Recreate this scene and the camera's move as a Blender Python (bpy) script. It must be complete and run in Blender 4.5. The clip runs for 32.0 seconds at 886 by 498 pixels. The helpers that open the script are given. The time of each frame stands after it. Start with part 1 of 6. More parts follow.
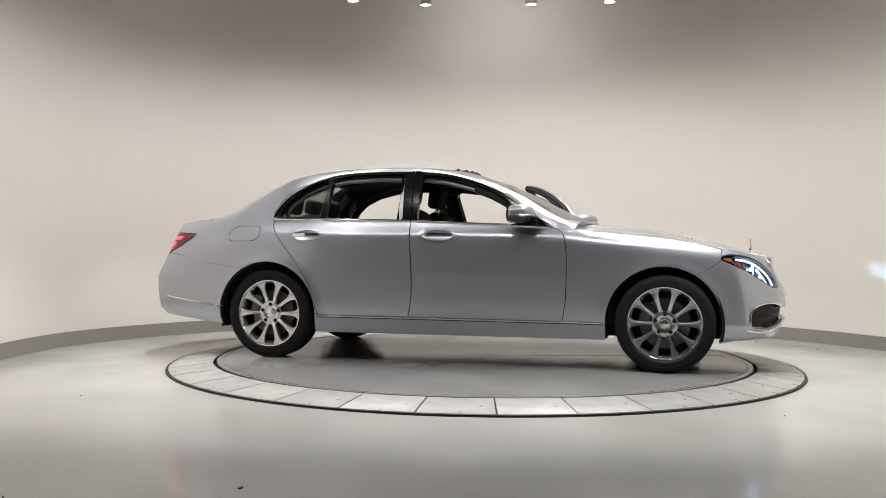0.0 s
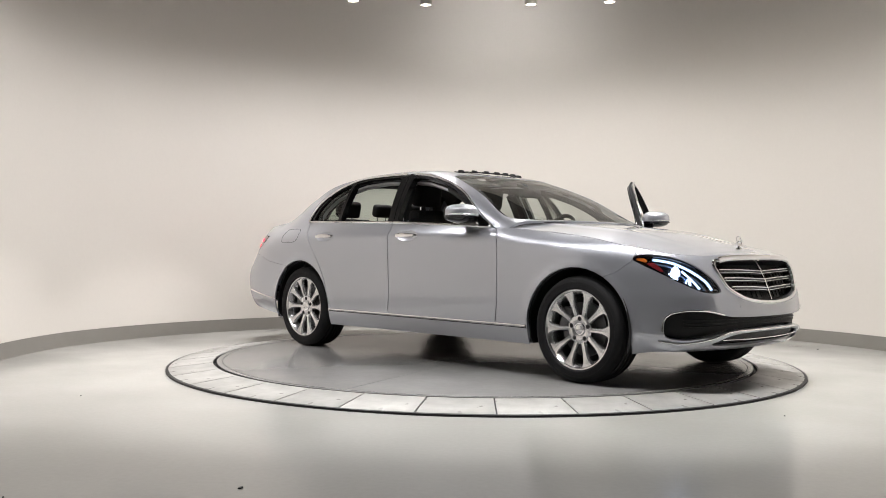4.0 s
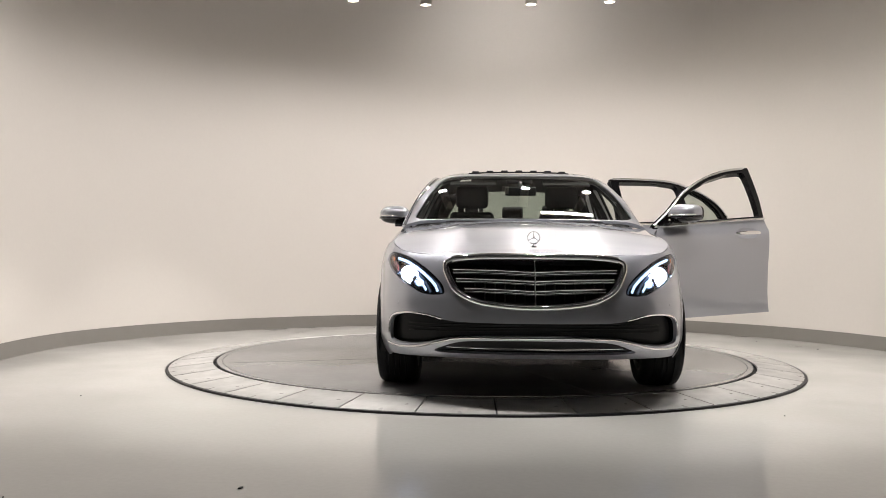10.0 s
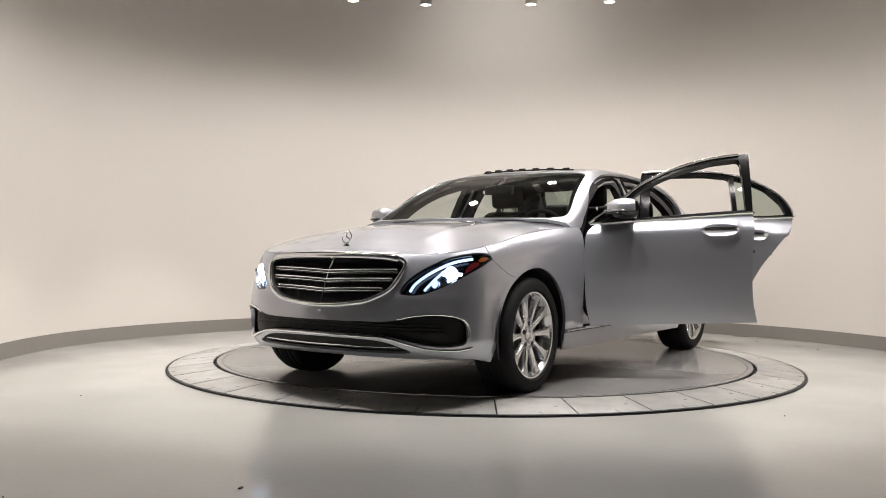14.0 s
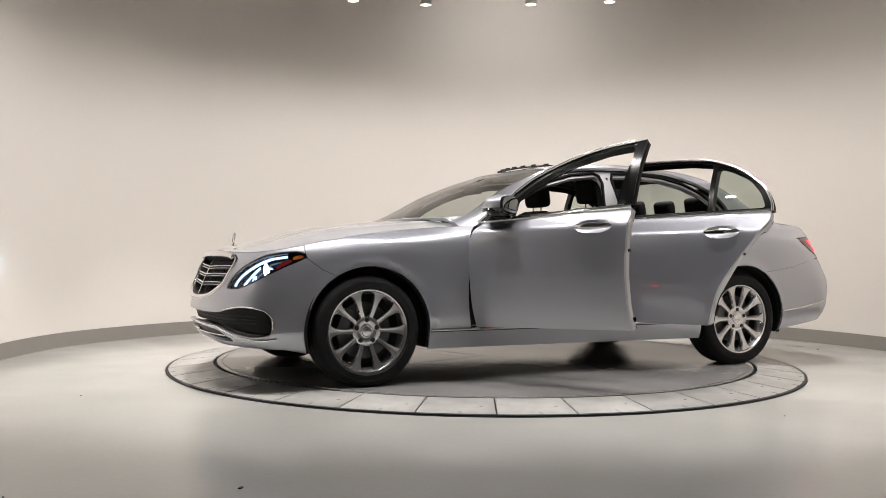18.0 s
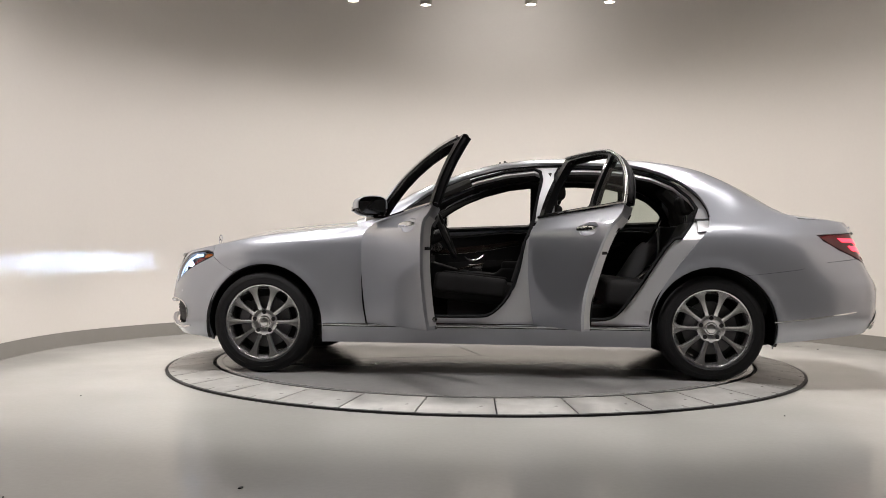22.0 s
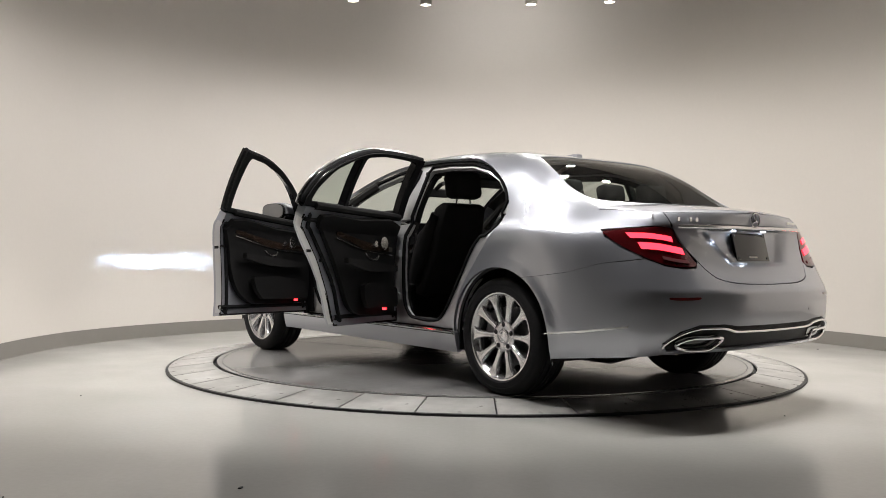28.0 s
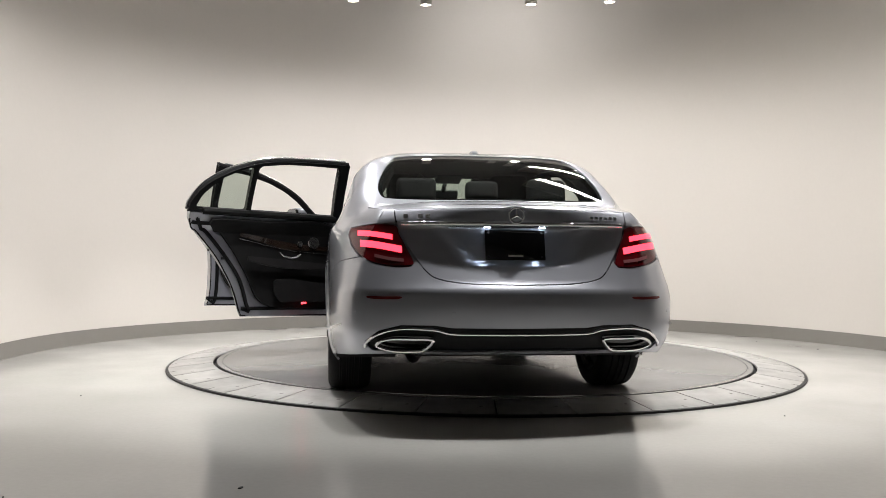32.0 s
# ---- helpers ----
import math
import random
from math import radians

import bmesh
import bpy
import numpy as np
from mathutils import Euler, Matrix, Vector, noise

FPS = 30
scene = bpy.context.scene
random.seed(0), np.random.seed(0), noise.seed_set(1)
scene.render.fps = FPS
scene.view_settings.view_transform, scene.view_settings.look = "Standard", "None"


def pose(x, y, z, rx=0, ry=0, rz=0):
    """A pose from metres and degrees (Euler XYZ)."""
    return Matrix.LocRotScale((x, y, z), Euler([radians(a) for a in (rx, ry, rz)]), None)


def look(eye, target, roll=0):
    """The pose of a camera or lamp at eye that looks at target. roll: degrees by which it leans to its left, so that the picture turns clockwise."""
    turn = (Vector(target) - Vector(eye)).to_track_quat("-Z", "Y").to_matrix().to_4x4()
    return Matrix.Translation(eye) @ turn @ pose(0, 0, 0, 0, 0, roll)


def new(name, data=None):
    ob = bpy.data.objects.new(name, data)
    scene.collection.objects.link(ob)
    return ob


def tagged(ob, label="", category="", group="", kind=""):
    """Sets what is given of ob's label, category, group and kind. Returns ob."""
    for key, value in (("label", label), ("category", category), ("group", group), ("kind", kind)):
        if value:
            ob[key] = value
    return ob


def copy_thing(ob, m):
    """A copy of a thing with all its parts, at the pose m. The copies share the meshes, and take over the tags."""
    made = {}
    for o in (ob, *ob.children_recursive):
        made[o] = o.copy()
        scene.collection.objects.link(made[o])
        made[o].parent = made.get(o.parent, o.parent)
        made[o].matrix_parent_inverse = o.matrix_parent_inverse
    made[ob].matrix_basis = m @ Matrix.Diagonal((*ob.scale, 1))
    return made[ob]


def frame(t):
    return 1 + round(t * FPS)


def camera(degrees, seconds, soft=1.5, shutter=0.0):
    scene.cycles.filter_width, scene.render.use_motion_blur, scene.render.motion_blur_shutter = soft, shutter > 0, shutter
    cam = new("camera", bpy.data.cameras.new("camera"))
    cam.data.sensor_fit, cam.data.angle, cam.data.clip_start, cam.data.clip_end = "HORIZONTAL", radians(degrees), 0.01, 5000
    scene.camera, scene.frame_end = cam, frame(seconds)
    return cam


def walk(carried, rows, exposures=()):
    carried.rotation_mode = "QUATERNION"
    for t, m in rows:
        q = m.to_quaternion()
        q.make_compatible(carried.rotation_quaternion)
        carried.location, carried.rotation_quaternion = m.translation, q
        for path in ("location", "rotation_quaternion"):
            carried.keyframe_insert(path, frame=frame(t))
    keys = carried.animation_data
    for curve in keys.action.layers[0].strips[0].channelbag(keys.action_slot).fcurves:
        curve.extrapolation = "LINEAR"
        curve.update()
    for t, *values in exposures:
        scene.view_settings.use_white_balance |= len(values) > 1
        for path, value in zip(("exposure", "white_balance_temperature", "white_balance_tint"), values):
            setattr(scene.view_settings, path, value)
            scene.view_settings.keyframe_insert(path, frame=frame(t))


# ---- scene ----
from mathutils.geometry import delaunay_2d_cdt

# camera: stands still in front of the turntable
CLIP = 32.0
cam = camera(52.23, CLIP, soft=0.75)
EYE = Vector((0.0, -7.106, 0.872))
YAW, PITCH = radians(-2.505), radians(0.09)
AIM = EYE + Vector((math.sin(YAW) * math.cos(PITCH), math.cos(YAW) * math.cos(PITCH), math.sin(PITCH)))
VIEW = look(EYE, AIM, 0.443)
walk(cam, [(0.0, VIEW), (CLIP, VIEW)], exposures=[
    (0.0, 0.0, 6500, 10), (2.0, 0.15, 6500, 10), (6.0, 0.13, 6530, 10), (8.0, 0.05, 6680, 11), (10.0, 0.04, 6740, 12), (12.0, 0.0, 6800, 12), (14.0, 0.02, 6760, 12),
    (17.0, 0.06, 6720, 12), (20.0, 0.0, 6720, 12), (22.0, -0.05, 6680, 12), (25.0, -0.13, 6580, 10), (28.0, -0.07, 6640, 10), (29.0, 0.13, 6580, 10), (31.0, 0.16, 6500, 10), (CLIP, 0.16, 6510, 10)])

# the turntable turns clockwise at a steady rate
TURN0, RATE = -12.67, -7.729
DECK = 0.048
OFF = Vector((-0.0595, 0.2846, 0.0))

# ---- light ----
world = bpy.data.worlds.new("world")
scene.world = world
world.use_nodes = True
world.node_tree.nodes["Background"].inputs[0].default_value = (1.0, 0.95, 0.88, 1)
world.node_tree.nodes["Background"].inputs[1].default_value = 0.05

LAMP_RING, LAMP_Z, LAMPS = 2.0, 3.30, 14
LAMP_TURN = [15, 34.5, 64, 94, 121, 143, 165]


def lamp_place(k):
    a = radians(90 + LAMP_TURN[k % 7] * (1 if k < 7 else -1))
    r = LAMP_RING + {1: 0.25, 4: 0.55, 5: 0.15}.get(k % 7, 0.0)
    r -= 0.10 if k == 1 else 0.0
    return -0.06 + r * math.cos(a), -0.12 + r * math.sin(a)


WALL_C, WALL_R = (0.07, -0.24), 3.81


def spot(x, y, z, power, size, blend, aim=None, color=(1.0, 0.975, 0.965)):
    data = bpy.data.lights.new("downlight_beam", "SPOT")
    data.energy, data.spot_size, data.spot_blend, data.shadow_soft_size = power, radians(size), blend, 0.05
    data.color = color
    ob = new("downlight_beam", data)
    ob.matrix_world = look((x, y, z), aim or (x, y, 0))


def area(x, y, z, sx, sy, power, turn, color=(1.0, 0.96, 0.9)):
    data = bpy.data.lights.new("tube_light", "AREA")
    data.shape, data.size, data.size_y, data.energy, data.color = "RECTANGLE", sx, sy, power, color
    ob = new("tube_light", data)
    ob.matrix_world = pose(x, y, z, 0, 0, turn)


for k in range(LAMPS):
    lx, ly = lamp_place(k)
    left = 1.24 if lx < -1.0 and abs(ly) < 1.0 else 1.0
    out = 1.0 if ly < -1.0 else 1.02 if ly > 1.0 else 1.24
    beam = 148 if ly < -1.0 else 176
    spot(lx, ly, LAMP_Z - 0.02, 43 * left, 165, 0.7)
    spot(lx, ly, LAMP_Z - 0.025, beam * left, 54, 0.55, (lx * out, ly * out, 0))
STRIPS = [(0.95, 1.05, 0.64, 0), (1.12, -0.32, 0.90, -32)]
for bx, by, length, turn in STRIPS:
    area(bx, by, 3.40, length, 0.10, 16, turn)
# added lamp above the view, makes the bright pool high on the wall
spot(0.22, 2.35, 3.66, 30, 165, 1.0, (0.30, 3.6, 3.0))


# ---- materials ----
def mat(name, color, rough=0.5, metal=0.0, coat=0.0, grain=0.0, grain_size=40.0, bump=0.0, bump_size=120.0,
        stain=0.0, stain_size=2.0, emit=0.0, spec=0.5, rough_var=0.0, each=0.0):
    m = bpy.data.materials.new(name)
    m.use_nodes = True
    nt = m.node_tree
    b = nt.nodes["Principled BSDF"]
    b.inputs["Base Color"].default_value = (*color, 1)
    b.inputs["Roughness"].default_value = rough
    b.inputs["Metallic"].default_value = metal
    b.inputs["Coat Weight"].default_value = coat
    b.inputs["Coat Roughness"].default_value = 0.03
    b.inputs["Specular IOR Level"].default_value = spec
    if emit:
        b.inputs["Emission Color"].default_value = (*color, 1)
        b.inputs["Emission Strength"].default_value = emit
    tc = nt.nodes.new("ShaderNodeTexCoord")

    def tex(size, detail=4.0):
        n = nt.nodes.new("ShaderNodeTexNoise")
        n.inputs["Scale"].default_value, n.inputs["Detail"].default_value = size, detail
        nt.links.new(tc.outputs["Object"], n.inputs["Vector"])
        return n

    if grain or stain:
        last = None
        for amount, size in ((grain, grain_size), (stain, stain_size)):
            if not amount:
                continue
            n = tex(size)
            ramp = nt.nodes.new("ShaderNodeMapRange")
            ramp.inputs["From Min"].default_value, ramp.inputs["From Max"].default_value = 0.15, 0.85
            ramp.inputs["To Min"].default_value, ramp.inputs["To Max"].default_value = 1 - amount, 1 + amount * 0.6
            nt.links.new(n.outputs["Fac"], ramp.inputs["Value"])
            mul = nt.nodes.new("ShaderNodeVectorMath")
            mul.operation = "SCALE"
            if last is None:
                mul.inputs[0].default_value = color
            else:
                nt.links.new(last.outputs[0], mul.inputs[0])
            nt.links.new(ramp.outputs[0], mul.inputs["Scale"])
            last = mul
        if each:  # a little lighter or darker from piece to piece
            info, ramp, mul = (nt.nodes.new("ShaderNode" + k) for k in ("ObjectInfo", "MapRange", "VectorMath"))
            mul.operation = "SCALE"
            ramp.inputs["To Min"].default_value, ramp.inputs["To Max"].default_value = 1 - each, 1 + each
            nt.links.new(info.outputs["Random"], ramp.inputs["Value"])
            nt.links.new(ramp.outputs[0], mul.inputs["Scale"])
            nt.links.new(last.outputs[0], mul.inputs[0])
            last = mul
        nt.links.new(last.outputs[0], b.inputs["Base Color"])
    if rough_var:
        n = tex(stain_size * 1.7)
        ramp = nt.nodes.new("ShaderNodeMapRange")
        ramp.inputs["From Min"].default_value, ramp.inputs["From Max"].default_value = 0.3, 0.7
        ramp.inputs["To Min"].default_value, ramp.inputs["To Max"].default_value = max(0, rough - rough_var), rough + rough_var
        nt.links.new(n.outputs["Fac"], ramp.inputs["Value"])
        nt.links.new(ramp.outputs[0], b.inputs["Roughness"])
    if bump:
        n = tex(bump_size)
        bn = nt.nodes.new("ShaderNodeBump")
        bn.inputs["Strength"].default_value, bn.inputs["Distance"].default_value = bump, 0.01
        nt.links.new(n.outputs["Fac"], bn.inputs["Height"])
        nt.links.new(bn.outputs[0], b.inputs["Normal"])
    return m


def glass(name, tint):
    m = bpy.data.materials.new(name)
    m.use_nodes = True
    nt = m.node_tree
    nt.nodes.remove(nt.nodes["Principled BSDF"])
    out = nt.nodes["Material Output"]
    clear, gloss, mix, face = (nt.nodes.new("ShaderNode" + k) for k in ("BsdfTransparent", "BsdfGlossy", "MixShader", "LayerWeight"))
    power, add = (nt.nodes.new("ShaderNodeMath") for _ in range(2))
    clear.inputs[0].default_value = (*tint, 1)
    gloss.inputs["Roughness"].default_value = 0.01
    face.inputs["Blend"].default_value = 0.5
    power.operation, power.inputs[1].default_value = "POWER", 4.0
    add.operation, add.inputs[1].default_value, add.inputs[2].default_value = "MULTIPLY_ADD", 0.85, 0.05
    nt.links.new(face.outputs["Facing"], power.inputs[0])
    nt.links.new(power.outputs[0], add.inputs[0])
    nt.links.new(add.outputs[0], mix.inputs[0])
    nt.links.new(clear.outputs[0], mix.inputs[1])
    nt.links.new(gloss.outputs[0], mix.inputs[2])
    nt.links.new(mix.outputs[0], out.inputs[0])
    return m


PAINT = mat("silver_paint", (0.425, 0.441, 0.486), 0.33, 0.67, 1.0, grain=0.05, grain_size=900)
PAINT.node_tree.nodes["Principled BSDF"].inputs["Coat IOR"].default_value = 1.75
# paler copy of the silver paint, makes shaded door edges look lit
PAINT_IN = mat("silver_paint_inner_lit", (0.54, 0.545, 0.56), 0.42, 0.45, 0.4, grain=0.05, grain_size=700)
CHROME = mat("chrome", (0.86, 0.86, 0.87), 0.07, 1.0)
SATIN = mat("satin_chrome", (0.80, 0.80, 0.81), 0.2, 1.0)
ALLOY = mat("alloy", (0.66, 0.66, 0.67), 0.20, 0.95, 0.5, grain=0.04, grain_size=300)
TYRE = mat("tyre_rubber", (0.010, 0.010, 0.011), 0.75, spec=0.25, grain=0.25, grain_size=60, bump=0.25, bump_size=500)
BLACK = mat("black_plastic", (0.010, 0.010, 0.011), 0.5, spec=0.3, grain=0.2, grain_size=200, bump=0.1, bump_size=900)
GLOSS_BLACK = mat("gloss_black", (0.006, 0.006, 0.007), 0.08, coat=0.6)
FRAME_BLACK = mat("window_frame_black", (0.006, 0.006, 0.0065), 0.16, spec=0.3)
SEAL = mat("rubber_seal", (0.008, 0.008, 0.009), 0.8, spec=0.15)
TRIM = mat("black_trim", (0.012, 0.012, 0.0124), 0.68, spec=0.14, grain=0.2, grain_size=30, bump=0.25, bump_size=700)
LEATHER = mat("black_leather", (0.021, 0.0205, 0.021), 0.68, spec=0.13, grain=0.3, grain_size=9, bump=0.35, bump_size=420)
CARPET = mat("black_carpet", (0.026, 0.026, 0.026), 0.95, bump=0.8, bump_size=900)
HEADLINER = mat("grey_headliner", (0.03, 0.029, 0.028), 0.9, bump=0.3, bump_size=800)
GREYMETAL = mat("grey_metal", (0.13, 0.13, 0.135), 0.4, 0.9, grain=0.15, grain_size=80)
RED = mat("red_lens", (0.075, 0.003, 0.005), 0.12, coat=0.6)
RED_GLOW = mat("red_tail_glow", (1.0, 0.035, 0.06), 0.3, emit=3.5)
RED_DIM = mat("red_reflector", (0.16, 0.012, 0.014), 0.25, coat=0.8)
# faint emission added to brighten the reflector, which is no lamp
AMBER = mat("amber_reflector_glow", (0.40, 0.10, 0.01), 0.25, coat=0.8, emit=0.1)
WHITE_GLOW = mat("white_led", (0.50, 0.70, 1.0), 0.3, emit=1.7)
BEAM = mat("projector_glow", (0.55, 0.70, 1.0), 0.3, emit=40)
# emission on the projector's surround imitates the lamp's bluish halo
HALO = mat("projector_halo", (0.62, 0.76, 1.0), 0.3, emit=4)
BURNER = mat("projector_burner", (0.46, 0.68, 1.0), 0.3, emit=90000)
PLATE_GLOW = mat("plate_lamp", (0.70, 0.82, 1.0), 0.3, emit=24)
GLASS = glass("window_glass", (0.70, 0.76, 0.72))
TINT = glass("tinted_glass", (0.55, 0.61, 0.56))
LENS = glass("lamp_lens", (0.93, 0.95, 0.97))
WALL = mat("wall_plaster", (0.745, 0.706, 0.658), 0.75, grain=0.015, grain_size=30, stain=0.02, stain_size=0.7, bump=0.04, bump_size=40)
BASE = mat("grey_baseboard", (0.25, 0.235, 0.215), 0.55, grain=0.05, grain_size=12)
FLOOR = mat("polished_concrete", (0.455, 0.449, 0.427), 0.16, grain=0.045, grain_size=38, stain=0.10, stain_size=0.9, bump=0.012, bump_size=14, rough_var=0.05)
PLATEM = mat("grey_plate", (0.41, 0.405, 0.388), 0.34, grain=0.22, grain_size=14, stain=0.30, stain_size=2.6, bump=0.05, bump_size=45, rough_var=0.08, each=0.16)
DISC = mat("disc_plate", (0.20, 0.198, 0.195), 0.21, grain=0.08, grain_size=22, stain=0.26, stain_size=1.6)
# for the unseen walls; pale so that they throw light back on the car
BOUNCE_WALL = mat("unseen_wall_grey", (0.56, 0.554, 0.543), 0.7, grain=0.05, grain_size=20, stain=0.1, stain_size=0.8)
CEIL = mat("ceiling_paint", (0.14, 0.138, 0.135), 0.85, bump=0.05, bump_size=60)
LAMP_GLOW = mat("lamp_lens_glow", (1.0, 0.95, 0.86), 0.4, emit=12)
LAMP_BODY = mat("lamp_body", (0.55, 0.52, 0.47), 0.4)


# ---- mesh tools ----
def link_mesh(name, me, material, parent=None, label=""):
    ob = new(name, me)
    me.materials.append(material)
    if parent:
        ob.parent = parent
    if label:
        ob["label"] = label
    return ob


def part(name, bm, material, parent=None, label="", smooth=True):
    me = bpy.data.meshes.new(name)
    bm.normal_update()
    bm.to_mesh(me)
    bm.free()
    if smooth:
        me.shade_smooth()
        me.set_sharp_from_angle(angle=radians(38))
    return link_mesh(name, me, material, parent, label)


def empty(name, m=None):
    ob = new(name)
    if m is not None:
        ob.matrix_world = m
    return ob


def add_box(bm, c, size, bevel=0.0, m=None, seg=2):
    g = bmesh.ops.create_cube(bm, size=1.0)
    vs = g["verts"]
    for v in vs:
        v.co = Vector((v.co.x * size[0], v.co.y * size[1], v.co.z * size[2]))
    if bevel:
        es = list({e for v in vs for e in v.link_edges})
        r = bmesh.ops.bevel(bm, geom=es, offset=bevel, segments=seg, profile=0.6, affect="EDGES")
        vs = list({v for f in r["faces"] for v in f.verts} | {v for v in vs if v.is_valid})
    for v in vs:
        v.co = (m @ v.co if m is not None else v.co) + Vector(c)
    return vs


def box(c, size, bevel=0.0, m=None, seg=2):
    bm = bmesh.new()
    add_box(bm, c, size, bevel, m, seg)
    return bm


def lathe(profile, n=48, axis="z", a0=0.0, a1=2 * math.pi):
    """Profile of (radius, height) turned round an axis."""
    bm = bmesh.new()
    full = abs(a1 - a0 - 2 * math.pi) < 1e-6
    rings = []
    for i in range(n if full else n + 1):
        a = a0 + (a1 - a0) * i / n
        row = []
        for r, h in profile:
            p = (r * math.cos(a), r * math.sin(a), h)
            if axis == "y":
                p = (p[0], h, p[1])
            if axis == "x":
                p = (h, p[0], p[1])
            row.append(bm.verts.new(p))
        rings.append(row)
    m = len(rings)
    for i in range(m if full else m - 1):
        for j in range(len(profile) - 1):
            q = (rings[i][j], rings[(i + 1) % m][j], rings[(i + 1) % m][j + 1], rings[i][j + 1])
            bm.faces.new(q)
    bmesh.ops.remove_doubles(bm, verts=bm.verts, dist=1e-5)
    bmesh.ops.recalc_face_normals(bm, faces=bm.faces)
    return bm


def tube(points, radius, n=8, closed=False, flat=1.0):
    """A round bar along points; flat squashes it across its side direction."""
    bm = bmesh.new()
    pts = [Vector(p) for p in points]
    rings = []
    for i, p in enumerate(pts):
        a = pts[i - 1] if i or closed else p
        b = pts[(i + 1) % len(pts)] if i < len(pts) - 1 or closed else p
        d = (b - a).normalized()
        up = Vector((0, 0, 1)) if abs(d.z) < 0.9 else Vector((0, 1, 0))
        u = d.cross(up).normalized()
        w = u.cross(d)
        r = radius[i] if isinstance(radius, (list, tuple)) else radius
        rings.append([bm.verts.new(p + u * r * flat * math.cos(2 * math.pi * k / n) + w * r * math.sin(2 * math.pi * k / n)) for k in range(n)])
    for i in range(len(rings) if closed else len(rings) - 1):
        x, y = rings[i], rings[(i + 1) % len(rings)]
        for k in range(n):
            bm.faces.new((x[k], x[(k + 1) % n], y[(k + 1) % n], y[k]))
    if not closed:
        bm.faces.new(rings[0][::-1])
        bm.faces.new(rings[-1])
    bmesh.ops.recalc_face_normals(bm, faces=bm.faces)
    return bm


def prism(outline, y0, y1, bevel=0.0, axis="y", seg=2):
    """An outline of (x, z) pushed from y0 to y1 (axis y), of (y, z) along x, or of (x, y) along z."""
    put = {"y": lambda a, b, c: (a, c, b), "x": lambda a, b, c: (c, a, b), "z": lambda a, b, c: (a, b, c)}[axis]
    bm = bmesh.new()
    lo = [bm.verts.new(put(a, b, y0)) for a, b in outline]
    hi = [bm.verts.new(put(a, b, y1)) for a, b in outline]
    n = len(outline)
    bm.faces.new(lo)
    bm.faces.new(hi)
    for i in range(n):
        bm.faces.new((lo[i], lo[(i + 1) % n], hi[(i + 1) % n], hi[i]))
    bmesh.ops.recalc_face_normals(bm, faces=bm.faces)
    if bevel:
        bmesh.ops.bevel(bm, geom=list(bm.edges), offset=bevel, segments=seg, profile=0.6, affect="EDGES", clamp_overlap=True)
    return bm


def smooth_line(pts, n=8, closed=False):
    """Catmull-Rom through points."""
    p = [np.array(q, float) for q in pts]
    m = len(p)
    out = []
    for i in range(m if closed else m - 1):
        a = p[i - 1] if i or closed else 2 * p[0] - p[1]
        b, c = p[i], p[(i + 1) % m]
        d = p[(i + 2) % m] if i + 2 < m or closed else 2 * p[-1] - p[-2]
        for k in range(n):
            t = k / n
            out.append(0.5 * (2 * b + (c - a) * t + (2 * a - 5 * b + 4 * c - d) * t * t + (3 * b - a - 3 * c + d) * t ** 3))
    if not closed:
        out.append(p[-1])
    return [tuple(q) for q in out]


def pchip(xs, ys, x):
    """Smooth monotone curve through (xs, ys); ys may have more columns."""
    xs, ys, x = np.asarray(xs, float), np.asarray(ys, float), np.asarray(x, float)
    h, d = np.diff(xs), np.diff(ys) / np.diff(xs)
    m = np.zeros_like(ys)
    m[0], m[-1] = d[0], d[-1]
    same = d[:-1] * d[1:] > 0
    w1, w2 = 2 * h[1:] + h[:-1], h[1:] + 2 * h[:-1]
    with np.errstate(divide="ignore", invalid="ignore"):
        hm = (w1 + w2) / (w1 / d[:-1] + w2 / d[1:])
    m[1:-1] = np.where(same, hm, 0)
    x = np.clip(x, xs[0], xs[-1])
    i = np.clip(np.searchsorted(xs, x) - 1, 0, len(xs) - 2)
    t = (x - xs[i]) / h[i]
    return ((2 * t ** 3 - 3 * t ** 2 + 1) * ys[i] + (t ** 3 - 2 * t ** 2 + t) * h[i] * m[i]
            + (-2 * t ** 3 + 3 * t ** 2) * ys[i + 1] + (t ** 3 - t ** 2) * h[i] * m[i + 1])


# ---- curved patches ----
def soft_joint(pos, nor):
    """Lets the shading run on from the pillars into the flank, where both are one pressing."""
    x, side = pos[:, 0], np.sign(pos[:, 1])
    ye, ze = edge_at(x)
    near = np.clip(1 - np.abs(pos[:, 2] - ze) / 0.10, 0, 1) * np.clip(1 - np.abs(np.abs(pos[:, 1]) - ye) / 0.10, 0, 1)
    where = np.clip((-1.40 - x) / 0.05, 0, 1) * np.clip((x + 2.16) / 0.12, 0, 1) + np.clip((x - 0.70) / 0.04, 0, 1) * np.clip((0.93 - x) / 0.08, 0, 1)
    s = np.interp(-x, -_edge[:, 0], _probe)
    a = normals_of(ring, s, ze - 0.03)
    b = normals_of(cabin, np.clip(x, -2.05, 0.9), np.full(len(x), GQ - 0.12))
    m = a + b
    m /= np.linalg.norm(m, axis=1, keepdims=True)
    m[:, 1] *= np.where(side < 0, -1, 1)
    w = (near ** 2 * (3 - 2 * near) * where)[:, None]
    out = nor * (1 - w) + m * w
    return out / np.linalg.norm(out, axis=1, keepdims=True)


